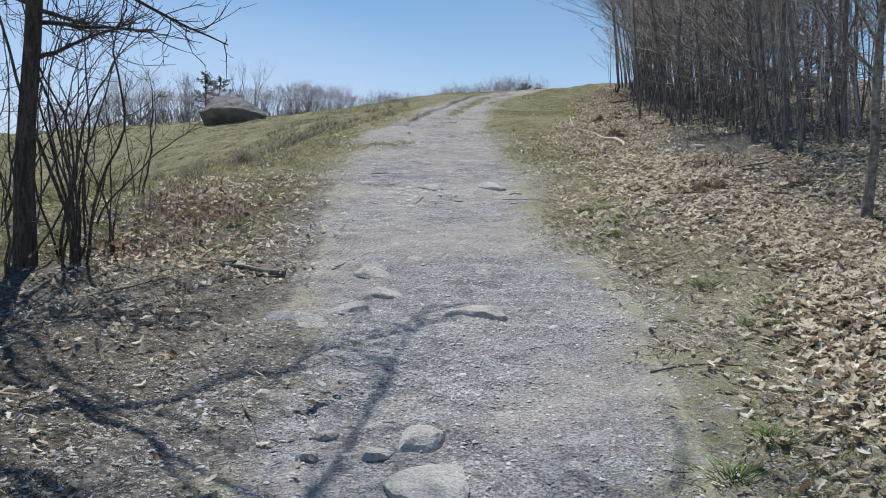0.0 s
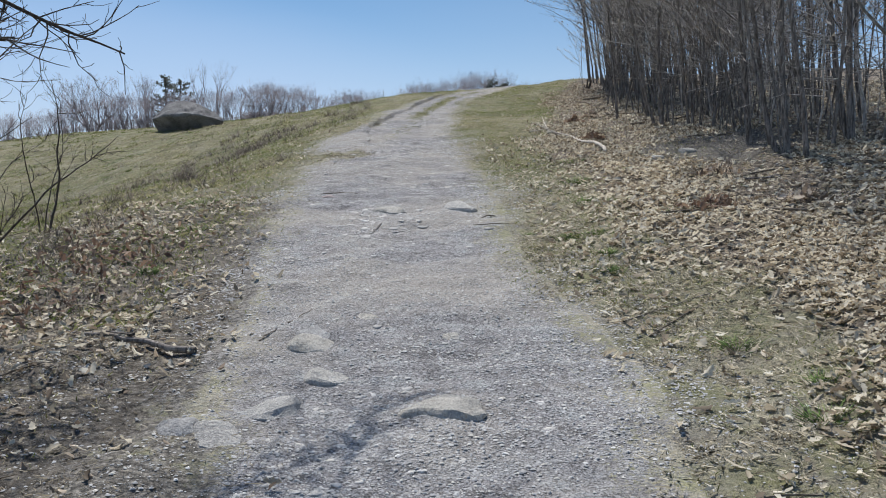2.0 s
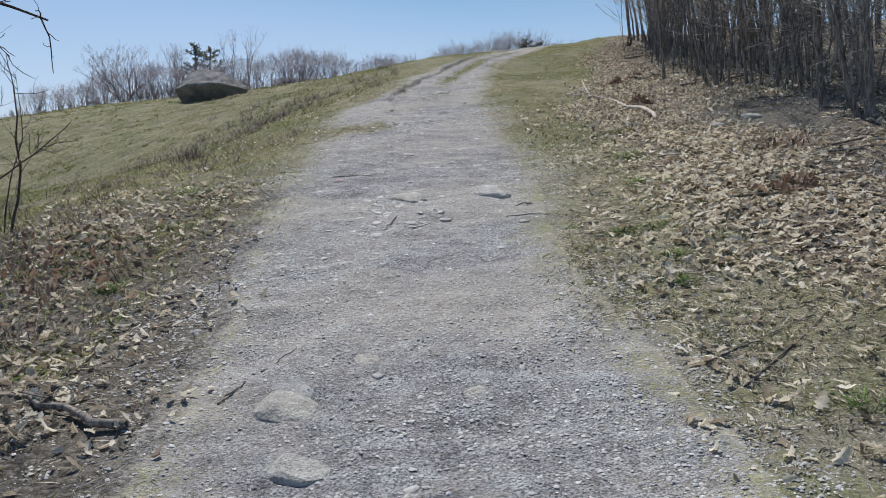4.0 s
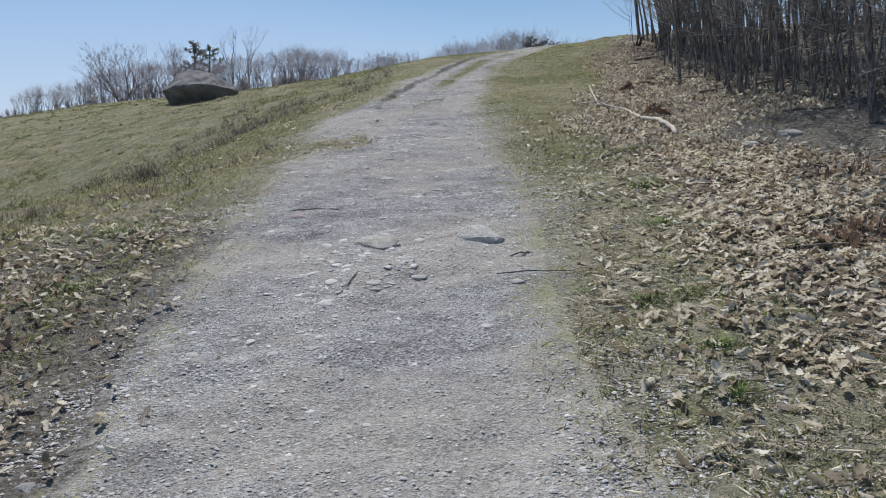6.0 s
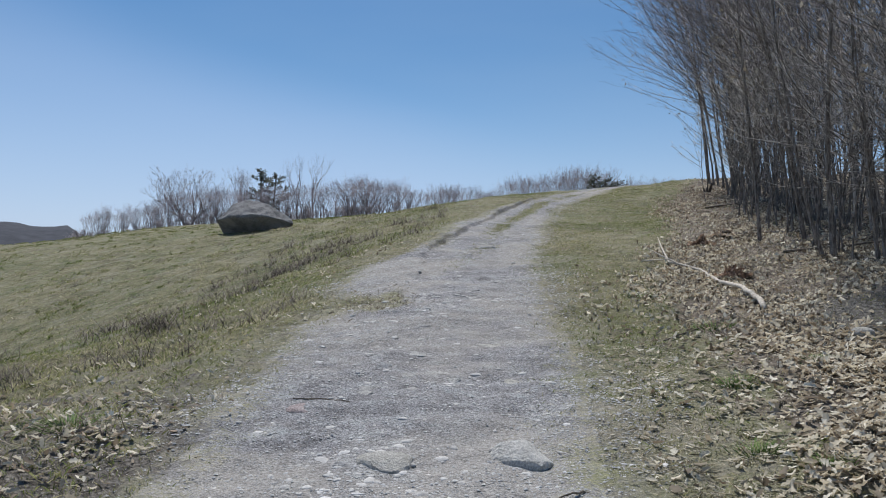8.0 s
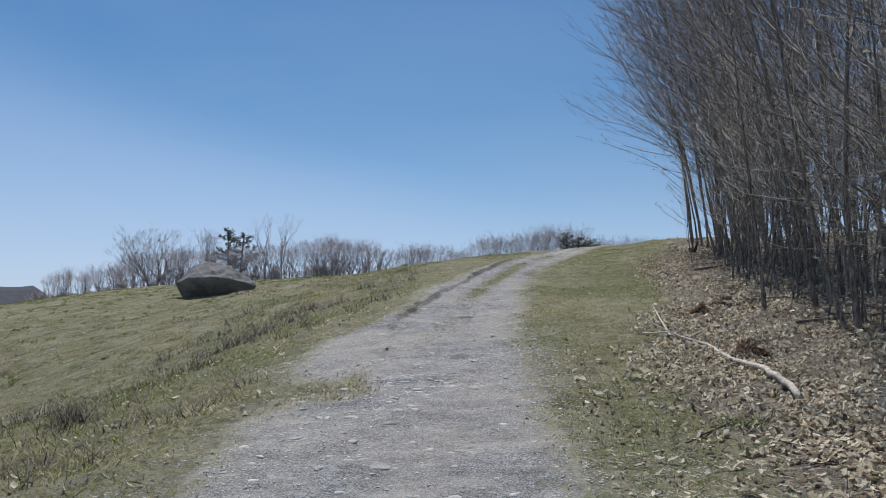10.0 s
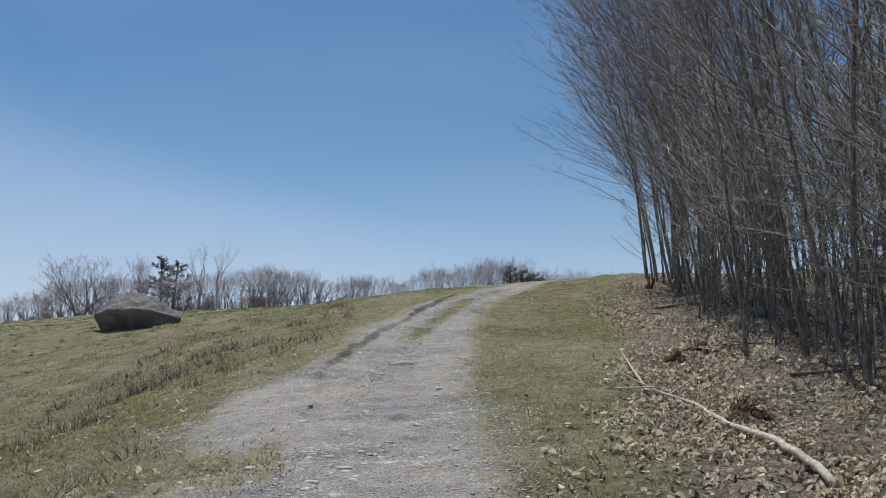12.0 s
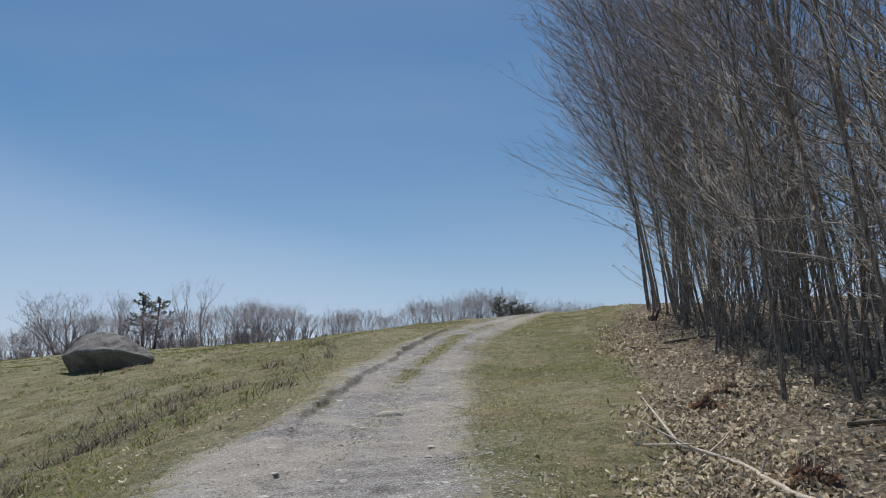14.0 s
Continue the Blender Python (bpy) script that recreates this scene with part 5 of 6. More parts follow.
def build_leaf_litter():
    right = lambda x, y: (0.06 + 0.94 * smooth(off_trail(x, y) - LEAF_FROM(y) + 0.4 * ripple(x, y, 2, 6), -0.2, 0.6)) * smooth(off_trail(x, y), 0.05, 0.3) * (0.16 + 0.84 * smooth(ripple(x * 1.6, y * 1.3, 1, 7), -0.8, 0.6))
    bare = lambda x, y: 1 - 0.985 * bare_soil(x, y)
    fade = lambda x, y: (1 - smooth(x + 0.5 * ripple(x, y, 1, 5), 4.2, 5.6)) * smooth(y + 0.3 * ripple(x, y, 1, 5), 1.7, 3.0)
    xs, ys = [], []
    for n, a, b, c, d in ((86000, 1.0, 5.6, 1.6, 18.5), (500, 0.95, 2.4, 2.5, 18)):
        x, y = strew(n, a, b, c, d, (lambda x, y: right(x, y) * bare(x, y) * fade(x, y)) if n > 1000 else (lambda x, y: 0.6 + 0 * x))
        xs.append(x), ys.append(y)
    x, y = strew(17000, 1.2, 4.2, 2.5, 10.5, lambda x, y: right(x, y) * bare(x, y) * fade(x + 1.2, y))
    xs.append(x), ys.append(y)
    x, y = np.concatenate(xs), np.concatenate(ys)
    P = np.stack([x, y, top(x, y) + RS.uniform(0.002, 0.03, len(x))], 1)
    near = y < 14.0
    tagged(new("leaf_litter", scatter_leaves("leaf_litter", P[near], 0.076, LEAF, 0.4, RS)), "dry curled pale brown oak leaves beside the trail", "leaves", kind="stuff")
    tagged(new("leaf_litter", scatter_leaves("leaf_litter", P[~near], 0.062, LEAF, 0.75, RS, MID_SHAPE, MID_FACES, 1.8)), "dry curled brown oak leaves at the edge of the woodland", "leaves", kind="stuff")
    x, y = strew(84000, 1.2, 12, 18, 36, lambda x, y: np.clip(right(x, y) - 0.05, 0, 1))
    x2, y2 = strew(9000, 4.8, 10, 9, 18.5, lambda x, y: right(x, y) * bare(x, y))
    x, y = np.concatenate([x, x2]), np.concatenate([y, y2])
    P = np.stack([x, y, top(x, y) + RS.uniform(0.002, 0.03, len(x))], 1)
    pale = RS.random_sample(len(P)) < np.clip(1.2 - 0.04 * (P[:, 1] - 14), 0.5, 1)
    tagged(new("leaf_litter", scatter_leaves("leaf_litter", P[pale], 0.064, LEAF, 0.75, RS, MID_SHAPE, MID_FACES, 1.8)), "dry curled pale leaves on the woodland floor", "leaves", kind="stuff")
    tagged(new("leaf_litter", scatter_leaves("leaf_litter", P[~pale], 0.064, LEAF_DULL, 0.75, RS, MID_SHAPE, MID_FACES, 1.8)), "weathered brown leaves on the woodland floor", "leaves", kind="stuff")
    x, y = strew(22000, 0.8, 10, -5, 10.5, lambda x, y: right(x, y) * (1 - fade(x, y)) * np.clip(1.2 - 0.1 * x, 0.2, 1))
    P = np.stack([x, y, top(x, y) + RS.uniform(0.002, 0.03, len(x))], 1)
    tagged(new("leaf_litter", scatter_leaves("leaf_litter", P, 0.085, LEAF, 0.42, RS, MID_SHAPE, MID_FACES)), "dry brown leaves spread over the slope below the woodland", "leaves", kind="stuff")
    left = lambda x, y: smooth(off_trail(x, y) + 0.3 * ripple(x, y, 2, 6), -0.25, 0.3) * (1 - 0.8 * smooth(off_trail(x, y), 1.4, 2.3)) * (1 - 0.95 * smooth(y, 10, 13.5)) * (0.35 + 0.65 * smooth(y, 5.5, 7.5)) * (0.3 + 0.7 * smooth(ripple(x, y, 1, 5), -0.8, 0.6))
    x, y = strew(19000, -4.2, -0.9, 2.5, 22, left)
    x2, y2 = strew(150, -1.2, -0.1, 3.0, 5.2, lambda x, y: np.exp(-(((x + 0.75) / 0.35) ** 2 + ((y - 4.0) / 0.6) ** 2)))
    x, y = np.concatenate([x, x2]), np.concatenate([y, y2])
    P = np.stack([x, y, top(x, y) + RS.uniform(0.003, 0.03, len(x))], 1)
    pale = RS.random_sample(len(P)) < 0.45 + 0.3 * smooth(P[:, 1], 5.0, 7.0)
    tagged(new("leaf_litter", scatter_leaves("leaf_litter", P[~pale], 0.05, LEAF_DULL, 0.6, RS, MID_SHAPE, MID_FACES)), "crumbled brown leaves strewn along the trail bank", "leaves", kind="stuff")
    tagged(new("leaf_litter", scatter_leaves("leaf_litter", P[pale] + np.array([0, 0, 0.008]), 0.068, LEAF, 0.45, RS)), "dry pale leaves strewn along the trail bank", "leaves", kind="stuff")
    x = np.concatenate([RS.normal(-2.4, 0.35, 230), RS.normal(-2.6, 0.3, 110)])
    y = np.concatenate([RS.normal(8.9, 0.7, 230), RS.normal(7.2, 0.35, 110)])
    k = off_trail(x, y) > 0.3
    x, y = x[k], y[k]
    P = np.stack([x, y, top(x, y) + RS.uniform(0.02, 0.16, len(x))], 1)
    tagged(new("russet_leaves", scatter_leaves("russet_leaves", P, 0.07, LEAF_RED, 0.7, RS)), "russet withered leaves caught in low brush", "leaves", kind="stuff")


def build_dead_clumps():
    """Low heaps of dark withered fern and leaf with broken upright stalks, one thing each."""
    for k, (x, y, r, h) in enumerate(((2.78, 10.4, 0.24, 0.3), (3.35, 12.1, 0.22, 0.28), (2.89, 17.5, 0.16, 0.3), (3.54, 21.3, 0.16, 0.3), (3.03, 20.4, 0.13, 0.18), (3.6, 10.3, 0.25, 0.22))):
        ob = new("withered_fern")
        z0 = top1(x, y)
        n = 26
        A = np.stack([RS.normal(0, r * 0.45, n), RS.normal(0, r * 0.45, n), np.full(n, -0.02)], 1)
        B = A + np.stack([RS.normal(0, 0.25, n) * h, RS.normal(0, 0.25, n) * h, h * RS.uniform(0.35, 1.0, n)], 1)
        S = Tubes()
        S.spikes(A, B, 0.006)
        tagged(part("dead_stem", S.mesh("dead_stem", WEED), ob), kind="stuff")
        m = 120
        gx, gy = RS.normal(0, r * 0.6, m), RS.normal(0, r * 0.6, m)
        P = np.stack([gx, gy, 0.01 + 0.12 * np.exp(-(gx**2 + gy**2) / (r * r * 0.5)) * RS.uniform(0.1, 1, m)], 1)
        tagged(part("dead_leaves", scatter_leaves("dead_leaves", P, 0.085, LEAF_DULL if k % 2 else LEAF_RED, 0.9, RS), ob), kind="stuff")
        ob.matrix_world = pose(x, y, z0)
        tagged(ob, "dark withered fern clump with broken stalks among leaves", "dead fern", "withered clumps")


def build_grit():
    tpl = np.array([(1, 0, -0.3), (0.1, 1, -0.3), (-1, 0.1, -0.3), (-0.1, -1, -0.3), (0.62, 0.2, 0.6), (-0.3, 0.6, 0.7), (-0.35, -0.5, 0.55)])
    fc = np.array([(0, 1, 4), (1, 5, 4), (1, 2, 5), (2, 6, 5), (2, 3, 6), (3, 0, 6), (0, 4, 6), (4, 5, 6)])
    xs, ys = [], []
    for n, y0, y1 in ((210000, 2.0, 9), (60000, 9, 13), (44000, 12, 18), (30000, 17, 26), (8000, 26, 36)):
        x, y = strew(n, -2.9, 2.3, y0, y1, lambda x, y: np.maximum(1 - smooth(off_trail(x, y) + 0.3 * ripple(x * 2, y * 2, 1, 7), -0.1, 0.8), 0.55 * (x < 0) * (1 - smooth(y, 5.5, 7.5))) * (0.22 + 0.78 * smooth(ripple(x * 1.6, y * 1.6, 1, 8), -0.4, 0.7)))
        xs.append(x), ys.append(y)
    x, y = np.concatenate(xs), np.concatenate(ys)
    n = len(x)
    s = np.minimum(0.012, 0.0034 * np.exp(RS.normal(0, 0.6, n))) + 0.0002 * np.clip(y - 10, 0, 12)
    V = tpl[None] * (1 + RS.uniform(-0.25, 0.25, (n, 7, 1))) * s[:, None, None] * np.stack([RS.uniform(0.8, 1.5, n), RS.uniform(0.7, 1.3, n), RS.uniform(0.3, 0.65, n)], 1)[:, None]
    a = RS.uniform(0, 6.28, n)
    X = V[:, :, 0] * np.cos(a)[:, None] - V[:, :, 1] * np.sin(a)[:, None]
    Y = V[:, :, 0] * np.sin(a)[:, None] + V[:, :, 1] * np.cos(a)[:, None]
    V = np.stack([X + x[:, None], Y + y[:, None], V[:, :, 2] + (top(x, y) + 0.25 * s)[:, None]], -1)
    F = fc[None] + (np.arange(n) * 7)[:, None, None]
    tagged(new("loose_gravel", mesh_from("loose_gravel", V.reshape(-1, 3), F.reshape(-1, 3), PEBBLE)), "loose grey gravel strewn over the trail", "gravel", kind="stuff")


def build_pebbles():
    """Small stones bedded in the trail, thickest along its stony middle."""
    bm = bmesh.new()
    bmesh.ops.create_icosphere(bm, subdivisions=2, radius=1)
    tpl = np.array([v.co for v in bm.verts])
    fc = np.array([[v.index for v in f.verts] for f in bm.faces])
    bm.free()
    xs, ys = [], []
    for n, x0, x1, y0, y1, m in ((1300, -0.85, 0.15, 9.8, 16.5, 0.0), (600, -1.1, -0.1, 5.5, 10, 0.0), (350, -1.3, 0.5, 3.0, 5.5, 0.0), (1700, -1.4, 0.8, 9, 22, 0.3), (350, -1.0, 0.9, 3, 9, 0.2), (900, -0.9, 1.6, 20, 34, 0.3)):
        x, y = strew(n, x0, x1, y0, y1, lambda x, y: (1 - smooth(off_trail(x, y), -0.2, 0.2)) * (m + (1 - m) * smooth(ripple(x * 1.5, y * 1.5, 1, 6), -0.3, 0.8)))
        xs.append(x), ys.append(y)
    x, y = np.concatenate(xs), np.concatenate(ys)
    n = len(x)
    s = np.clip(0.011 * np.exp(RS.normal(0, 0.65, n)), 0.005, 0.045) * np.where(y < 9, 0.7, 1.0)
    V = np.repeat(tpl[None], n, 0)
    for _ in range(5):
        d = RS.normal(0, 1, (n, 3))
        d /= np.linalg.norm(d, axis=1, keepdims=True)
        e = np.einsum("nij,nj->ni", V, d) - RS.uniform(0.45, 0.8, n)[:, None]
        V = V - np.clip(e, 0, None)[:, :, None] * d[:, None]
    V = V * (s[:, None] * np.stack([RS.uniform(0.9, 1.7, n), RS.uniform(0.9, 1.5, n), RS.uniform(0.28, 0.45, n)], 1))[:, None]
    a = RS.uniform(0, 6.28, n)
    X = V[:, :, 0] * np.cos(a)[:, None] - V[:, :, 1] * np.sin(a)[:, None] + x[:, None]
    Y = V[:, :, 0] * np.sin(a)[:, None] + V[:, :, 1] * np.cos(a)[:, None] + y[:, None]
    Z = V[:, :, 2] + (top(x, y) - 0.12 * s)[:, None] + 0.15 * (Y - y[:, None])
    V = np.stack([X, Y, Z], -1)
    F = fc[None] + (np.arange(n) * len(tpl))[:, None, None]
    tagged(new("small_stones", mesh_from("small_stones", V.reshape(-1, 3), F.reshape(-1, 3), SMALL_STONE)), "small grey and tan stones bedded in the trail", "stones", kind="stuff")


def blades(name, x, y, h, mat, width, lean=0.5, label="", category="grass", rough=0.45):
    n = len(x)
    z = top(x, y) - 0.005
    a, b = RS.uniform(0, 6.28, n), RS.uniform(0, 6.28, n)
    w = width * RS.uniform(0.6, 1.3, n)
    l = np.abs(RS.normal(0, lean, n)) * h
    dx, dy = np.cos(a) * w, np.sin(a) * w
    tx, ty = np.cos(b) * l, np.sin(b) * l
    V = np.stack([np.stack([x - dx, y - dy, z], 1), np.stack([x + dx, y + dy, z], 1), np.stack([x + dx * 0.7 + tx * 0.4, y + dy * 0.7 + ty * 0.4, z + h * 0.6], 1), np.stack([x + tx, y + ty, z + h], 1)], 1)
    i = np.arange(n) * 4
    F = np.concatenate([np.stack([i, i + 1, i + 2], 1), np.stack([i, i + 2, i + 3], 1)])
    N = np.stack([RS.normal(0, rough, n), RS.normal(0.0, rough, n), np.ones(n)], 1)
    N = np.repeat(N / np.linalg.norm(N, axis=1, keepdims=True), 4, 0)
    tagged(new(name, mesh_from(name, V.reshape(-1, 3), F, mat, True, None, N)), label, category, kind="stuff")


def build_grass():
    clump = lambda x, y: smooth(ripple(x * 1.2, y * 1.2, 1, 6), -0.9, 0.6)
    ragged = lambda x, y: 0.25 * ripple(x * 1.7 + 4, y * 1.3, 1, 8)
    x, y = strew(210000, 0.4, 5.5, 2.6, 36, lambda x, y: smooth(off_trail(x, y) + ragged(x, y), -0.15, 0.2) * (1 - 0.85 * smooth(off_trail(x, y) - LEAF_FROM(y), 0.1, 0.7)) * (0.25 + 0.75 * clump(x, y)) * (0.5 + 0.5 * smooth(y, 10, 14)))
    blades("verge_grass", x, y, RS.uniform(0.01, 0.034, len(x)), GRASS, 0.0021 + 0.00008 * y, 0.9, "short green and straw grass beside the trail")
    x, y = strew(130000, -4.2, 0.4, 2.6, 36, lambda x, y: smooth(off_trail(x, y) + ragged(x, y), -0.15, 0.2) * (0.3 + 0.5 * smooth(y, 7, 14)) * (0.2 + 0.8 * clump(x, y)))
    blades("verge_grass", x, y, RS.uniform(0.012, 0.034, len(x)), GRASS, 0.0024 + 0.00008 * y, 0.9, "short straw grass along the trail bank")
    x, y = strew(75000, -6.5, -1.6, 7, 20, lambda x, y: smooth(off_trail(x, y), 0.1, 0.6) * (0.15 + 0.85 * clump(x * 1.5, y * 1.5)) * np.clip(1.6 - 0.06 * y, 0.3, 1))
    blades("field_grass", x, y, RS.uniform(0.015, 0.05, len(x)), GRASS, 0.0028, 1.1, "tufty green and brown grass along the field bank")
    x, y = strew(160000, -22, -2.0, 7, 48, lambda x, y: smooth(off_trail(x, y), 0.6, 1.4) * (0.3 + 0.7 * clump(x * 0.5, y * 0.5)) * np.clip(1.2 - 0.018 * y, 0.2, 1))
    blades("field_grass", x, y, RS.uniform(0.012, 0.034, len(x)), GRASS, 0.0032 + 0.0002 * y, 1.0, "short green and straw field grass")
    cx, cy = strew(9000, -34, -2.0, 8, 80, lambda x, y: smooth(off_trail(x, y), 0.5, 1.2) * (0.15 + 0.85 * smooth(ripple(x * 0.9, y * 0.9, 1, 6), -0.2, 0.8)))
    x, y = np.repeat(cx, 22), np.repeat(cy, 22)
    w = np.repeat(RS.uniform(0.03, 0.11, len(cx)), 22)
    x, y = x + RS.normal(0, 1, len(x)) * w, y + RS.normal(0, 1, len(x)) * w
    blades("grass_tussocks", x, y, RS.uniform(0.025, 0.08, len(x)), GRASS, 0.0035 + 0.00018 * y, 1.0, "tussocks of longer green and straw grass in the field", rough=0.9)
    x, y = strew(230000, -4.0, 4.2, 2.6, 33, lambda x, y: smooth(off_trail(x, y) + ragged(x, y), -0.3, 0.25) * (1 - 0.82 * smooth(y, 10, 14.5)) * (1 - 0.6 * smooth(off_trail(x, y), 0.6, 1.6)) * (0.2 + 0.8 * clump(x, y)))
    blades("dry_straw", x, y, RS.uniform(0.006, 0.02, len(x)), STRAW, 0.002 + 0.00006 * y, 2.6, "flattened dry straw and thatch beside the trail")
    x, y = strew(46000, 0.8, 2.8, 2.6, 14, lambda x, y: smooth(off_trail(x, y) + ragged(x, y), -0.1, 0.2) * (1 - 0.7 * smooth(off_trail(x, y), 0.7, 1.4)))
    blades("dry_straw", x, y, RS.uniform(0.006, 0.02, len(x)), STRAW_PALE, 0.0036, 3.4, "pale flattened straw in the grass beside the trail")
    x, y = strew(60000, 0.8, 2.7, 2.6, 11.5, lambda x, y: smooth(off_trail(x, y) + ragged(x, y), -0.05, 0.15) * (1 - 0.8 * smooth(off_trail(x, y) - LEAF_FROM(y), 0.0, 0.6)) * (0.35 + 0.65 * clump(x * 1.5, y * 1.5)))
    blades("dry_straw", x, y, RS.uniform(0.008, 0.026, len(x)), STRAW_PALE, 0.0034, 2.4, "tousled dry straw grass beside the trail", rough=0.7)
    x, y = strew(24000, 0.85, 2.7, 2.6, 13, lambda x, y: smooth(off_trail(x, y) + ragged(x, y), 0.0, 0.25) * (1 - 0.8 * smooth(off_trail(x, y) - LEAF_FROM(y), 0.0, 0.6)) * smooth(ripple(x * 1.4, y * 1.4, 1, 6), 0.0, 0.7))
    blades("verge_grass", x, y, RS.uniform(0.01, 0.035, len(x)), GRASS, 0.0032, 1.1, "fresh green grass among the straw beside the trail", rough=0.8)
    x, y = strew(8000, -2.4, -0.7, 14.6, 17.2, lambda x, y: np.clip(tongue(x, y), 0, 1) * (1 - smooth(off_trail(x, y), -0.05, 0.1)))
    blades("trail_grass", x, y, RS.uniform(0.01, 0.035, len(x)), DEBRIS, 0.003, 1.2, "tongue of rough short grass reaching into the trail", rough=0.7)
    x, y = strew(130000, -1.0, 2.2, 17, 36, lambda x, y: strip(x, y) * 0.9)
    blades("trail_grass", x, y, RS.uniform(0.008, 0.026, len(x)), GRASS, 0.005, 1.4, "sparse grass growing along the middle of the trail")


def build_tufts():
    """Fresh green tufts of grass, one thing each."""
    for k, (x, y, r, h) in enumerate(((1.85, 12.6, 0.09, 0.09), (1.29, 9.67, 0.06, 0.05), (0.86, 8.45, 0.05, 0.03), (1.43, 8.36, 0.06, 0.05), (1.69, 11.28, 0.09, 0.08), (1.54, 9.68, 0.09, 0.06), (1.49, 8.86, 0.06, 0.05), (0.97, 9.9, 0.05, 0.03),
                                     (1.29, 3.8, 0.06, 0.05), (1.06, 3.48, 0.08, 0.06), (1.77, 5.45, 0.08, 0.06), (2.35, 10.4, 0.07, 0.06), (1.95, 10.95, 0.06, 0.06), (1.95, 5.9, 0.06, 0.06), (1.75, 6.6, 0.08, 0.05),
                                     (-2.05, 10.2, 0.1, 0.08), (-2.0, 8.6, 0.07, 0.07), (-2.3, 11.6, 0.12, 0.08), (2.1, 14.6, 0.12, 0.08), (2.5, 13.0, 0.07, 0.06), (1.7, 16.4, 0.12, 0.07))):
        n = 90
        gx, gy = RS.normal(0, r * 0.6, n), RS.normal(0, r * 0.6, n)
        A = np.stack([gx, gy, top(x + gx, y + gy) - top1(x, y) - 0.005], 1)
        B = A + np.stack([gx * 0.8 + RS.normal(0, h * 0.4, n), gy * 0.8 + RS.normal(0, h * 0.4, n), h * RS.uniform(0.4, 1.1, n)], 1)
        S = Tubes()
        S.spikes(A, B, 0.0035)
        ob = tagged(new("grass_tuft", S.mesh("grass_tuft", FRESH)), "fresh green tuft of grass among dead leaves" if x > 1 else "green tuft of grass beside stones", "grass tuft", "green grass tufts")
        ob.matrix_world = pose(x, y, top1(x, y))


def build_debris():
    x, y = strew(120000, -4.2, 5.0, 2.6, 22, lambda x, y: smooth(off_trail(x, y) + 0.3 * ripple(x, y, 2, 6), -0.25, 0.5) * np.clip(1.15 - 0.06 * y, 0.06, 1) * np.where(x > 0, 0.3, 1.0) * (1 - 0.7 * smooth(-x, 2.2, 3.2) * smooth(y, 8, 12)))
    blades("plant_debris", x, y, RS.uniform(0.006, 0.03, len(x)), DEBRIS, 0.0018 + 0.00008 * y, 2.2, "small bits of dead stems and leaf on the ground", "debris")
    x, y = strew(26000, -2.6, -0.5, 2.6, 7.5, lambda x, y: np.clip(trodden(x, y) + smooth(off_trail(x, y), -0.2, 0.1), 0, 1) * (0.25 + 0.75 * smooth(ripple(x * 1.5, y * 1.5, 1, 6), -0.5, 0.6)))
    blades("plant_debris", x, y, RS.uniform(0.006, 0.022, len(x)), STRAW, 0.0026, 2.4, "dry grass fibres trodden into the soil", "debris", rough=0.7)
    x, y = strew(9000, -1.6, 1.4, 2.6, 16, lambda x, y: 0.35 * (1 - smooth(off_trail(x, y), -0.1, 0.2)) * smooth(ripple(x, y, 1, 5), -0.3, 0.9))
    blades("plant_debris", x, y, RS.uniform(0.004, 0.016, len(x)), DEBRIS, 0.0016, 3.0, "small bits of dead stems on the trail", "debris")


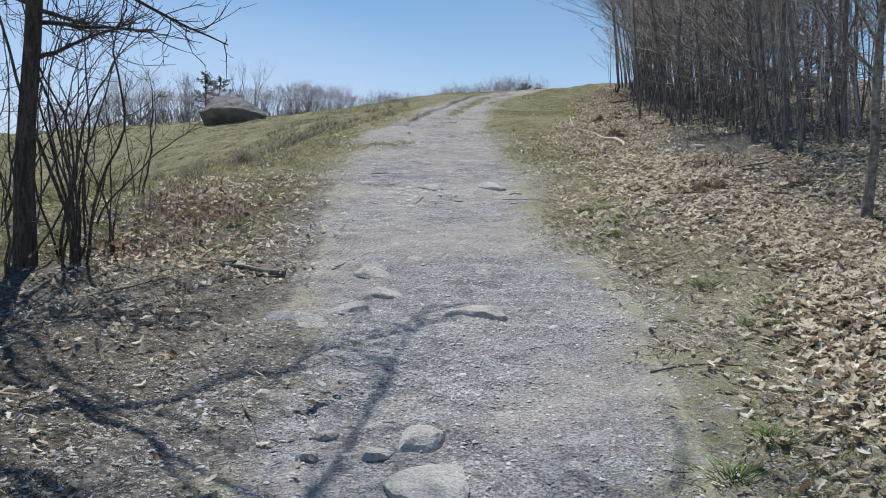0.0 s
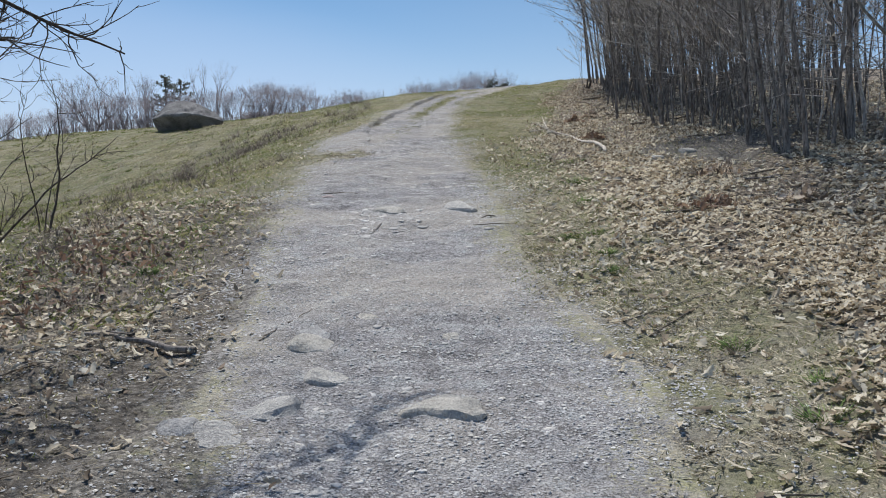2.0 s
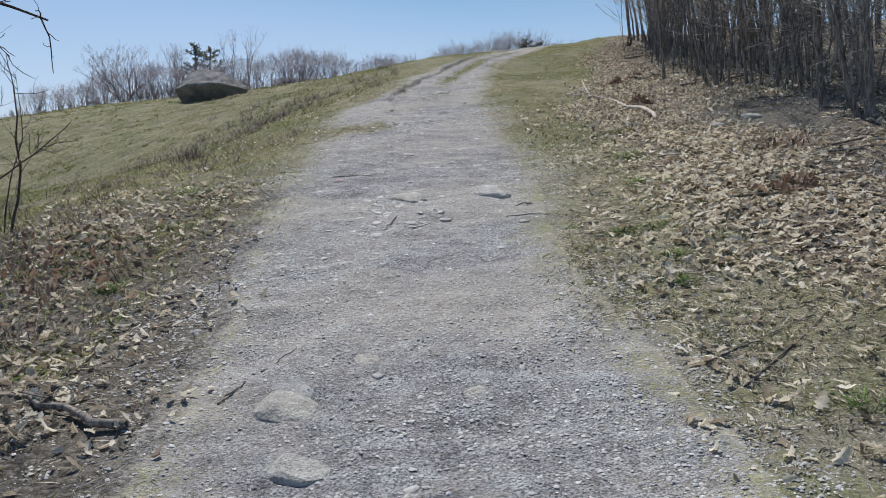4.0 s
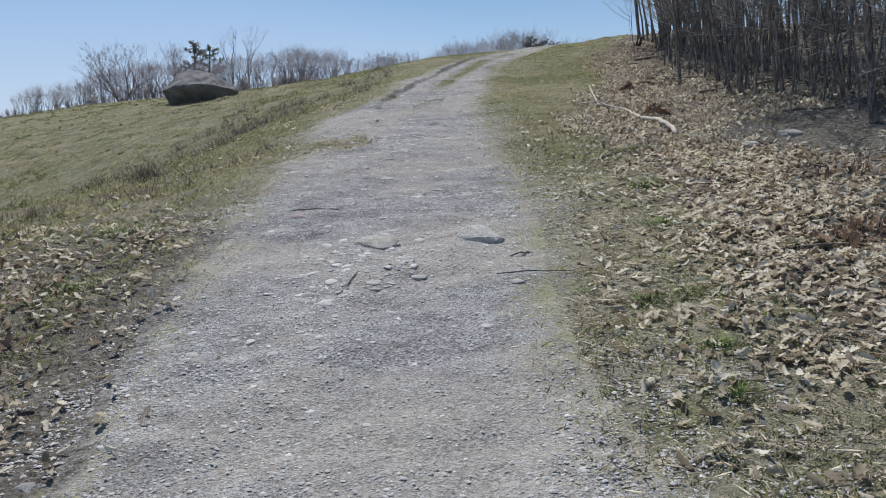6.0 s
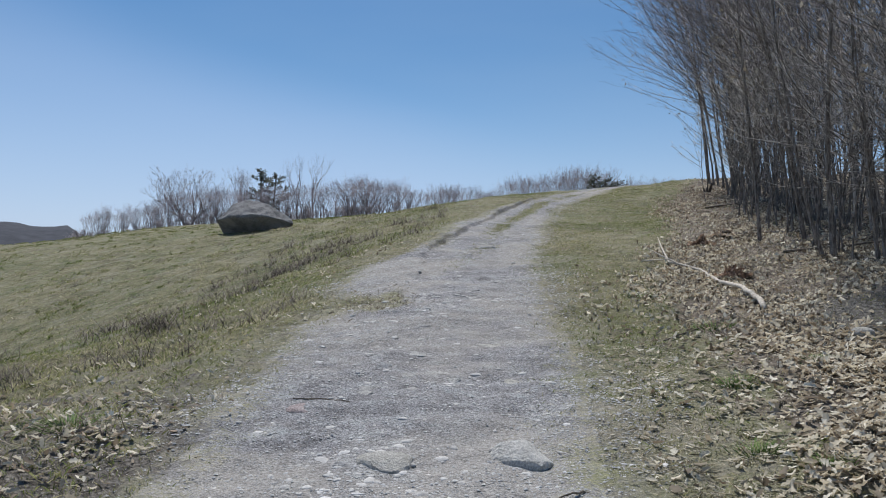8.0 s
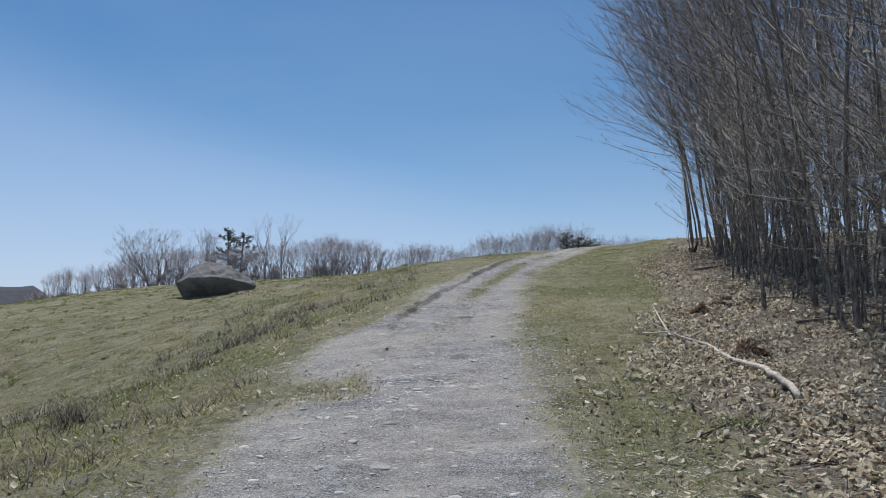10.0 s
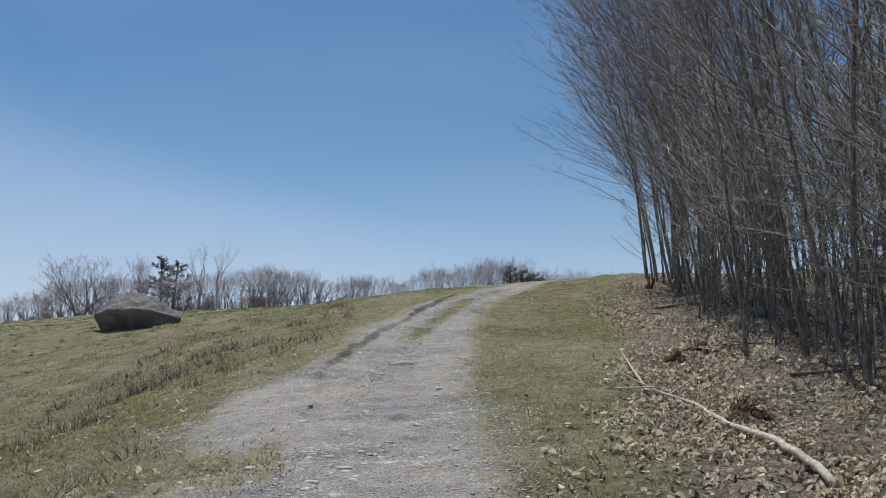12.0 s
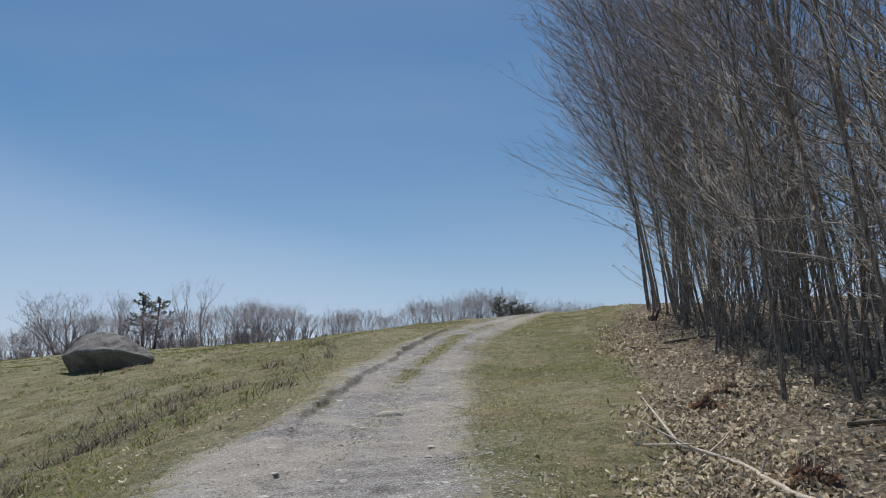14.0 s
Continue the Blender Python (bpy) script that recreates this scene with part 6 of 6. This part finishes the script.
def build_weeds():
    cx, cy = strew(5200, -5.6, -1.2, 7.5, 30, lambda x, y: (np.exp(-((x - WEED_ROW(y) - 0.1 * ripple(x * 0, y, 1, 5)) / 0.22) ** 2) * (0.05 + 0.5 * smooth(ripple(x * 1.1, y * 1.1, 1, 6), 0.0, 1.0)) * (1 - smooth(y, 24, 27)) + 0.1 * smooth(off_trail(x, y), 0.3, 0.8) * smooth(ripple(x * 1.3, y * 1.3, 1, 5), 0.1, 0.9)))
    many = RS.randint(5, 26, len(cx))
    x, y = np.repeat(cx, many), np.repeat(cy, many)
    x, y = x + RS.normal(0, 0.09, len(x)), y + RS.normal(0, 0.12, len(x))
    n = len(x)
    z = top(x, y)
    h = RS.uniform(0.04, 0.24, n)
    S = Tubes()
    A = np.stack([x, y, z - 0.01], 1)
    B = A + np.stack([RS.normal(0, 0.5, n) * h, RS.normal(0, 0.5, n) * h, h], 1)
    S.spikes(A, B, 0.0024 + 0.00014 * y)
    C = A + (B - A) * RS.uniform(0.4, 0.8, n)[:, None]
    S.spikes(C, C + np.stack([RS.normal(0, 0.3, n) * h, RS.normal(0, 0.3, n) * h, h * 0.35], 1), 0.002)
    ob = S.mesh("dry_weeds", WEED)
    tagged(new("dry_weeds", ob), "dry dark weed stalks along the field bank", "weeds", kind="stuff")
    x, y = [], []
    for cx, cy in zip(RS.uniform(-14, -3, 70), RS.uniform(12, 38, 70)):
        x.append(RS.normal(cx, 0.13, 26)), y.append(RS.normal(cy, 0.13, 26))
    x, y = np.concatenate(x), np.concatenate(y)
    k = off_trail(x, y) > 0.8
    x, y = x[k], y[k]
    n = len(x)
    A = np.stack([x, y, top(x, y) - 0.01], 1)
    h = RS.uniform(0.04, 0.17, n)
    S = Tubes()
    S.spikes(A, A + np.stack([RS.normal(0, 0.25, n) * h, RS.normal(0, 0.25, n) * h, h], 1), 0.005)
    tagged(new("dry_weeds", S.mesh("dry_weeds", WEED)), "tufts of dry dark weeds scattered over the field", "weeds", kind="stuff")
    x, y = strew(700, 2.0, 4.4, 8, 30, lambda x, y: smooth(ripple(x, y, 2, 6), 0.3, 1.0))
    n = len(x)
    A = np.stack([x, y, top(x, y) - 0.01], 1)
    h = RS.uniform(0.05, 0.25, n)
    S = Tubes()
    S.spikes(A, A + np.stack([RS.normal(0, 0.3, n) * h, RS.normal(0, 0.3, n) * h, h], 1), 0.003)
    tagged(new("dry_weeds", S.mesh("dry_weeds", WEED)), "dry broken weed stalks among fallen leaves", "weeds", kind="stuff")


build_leaf_litter()
build_dead_clumps()
build_grit()
build_pebbles()
build_grass()
build_tufts()
build_debris()
build_weeds()
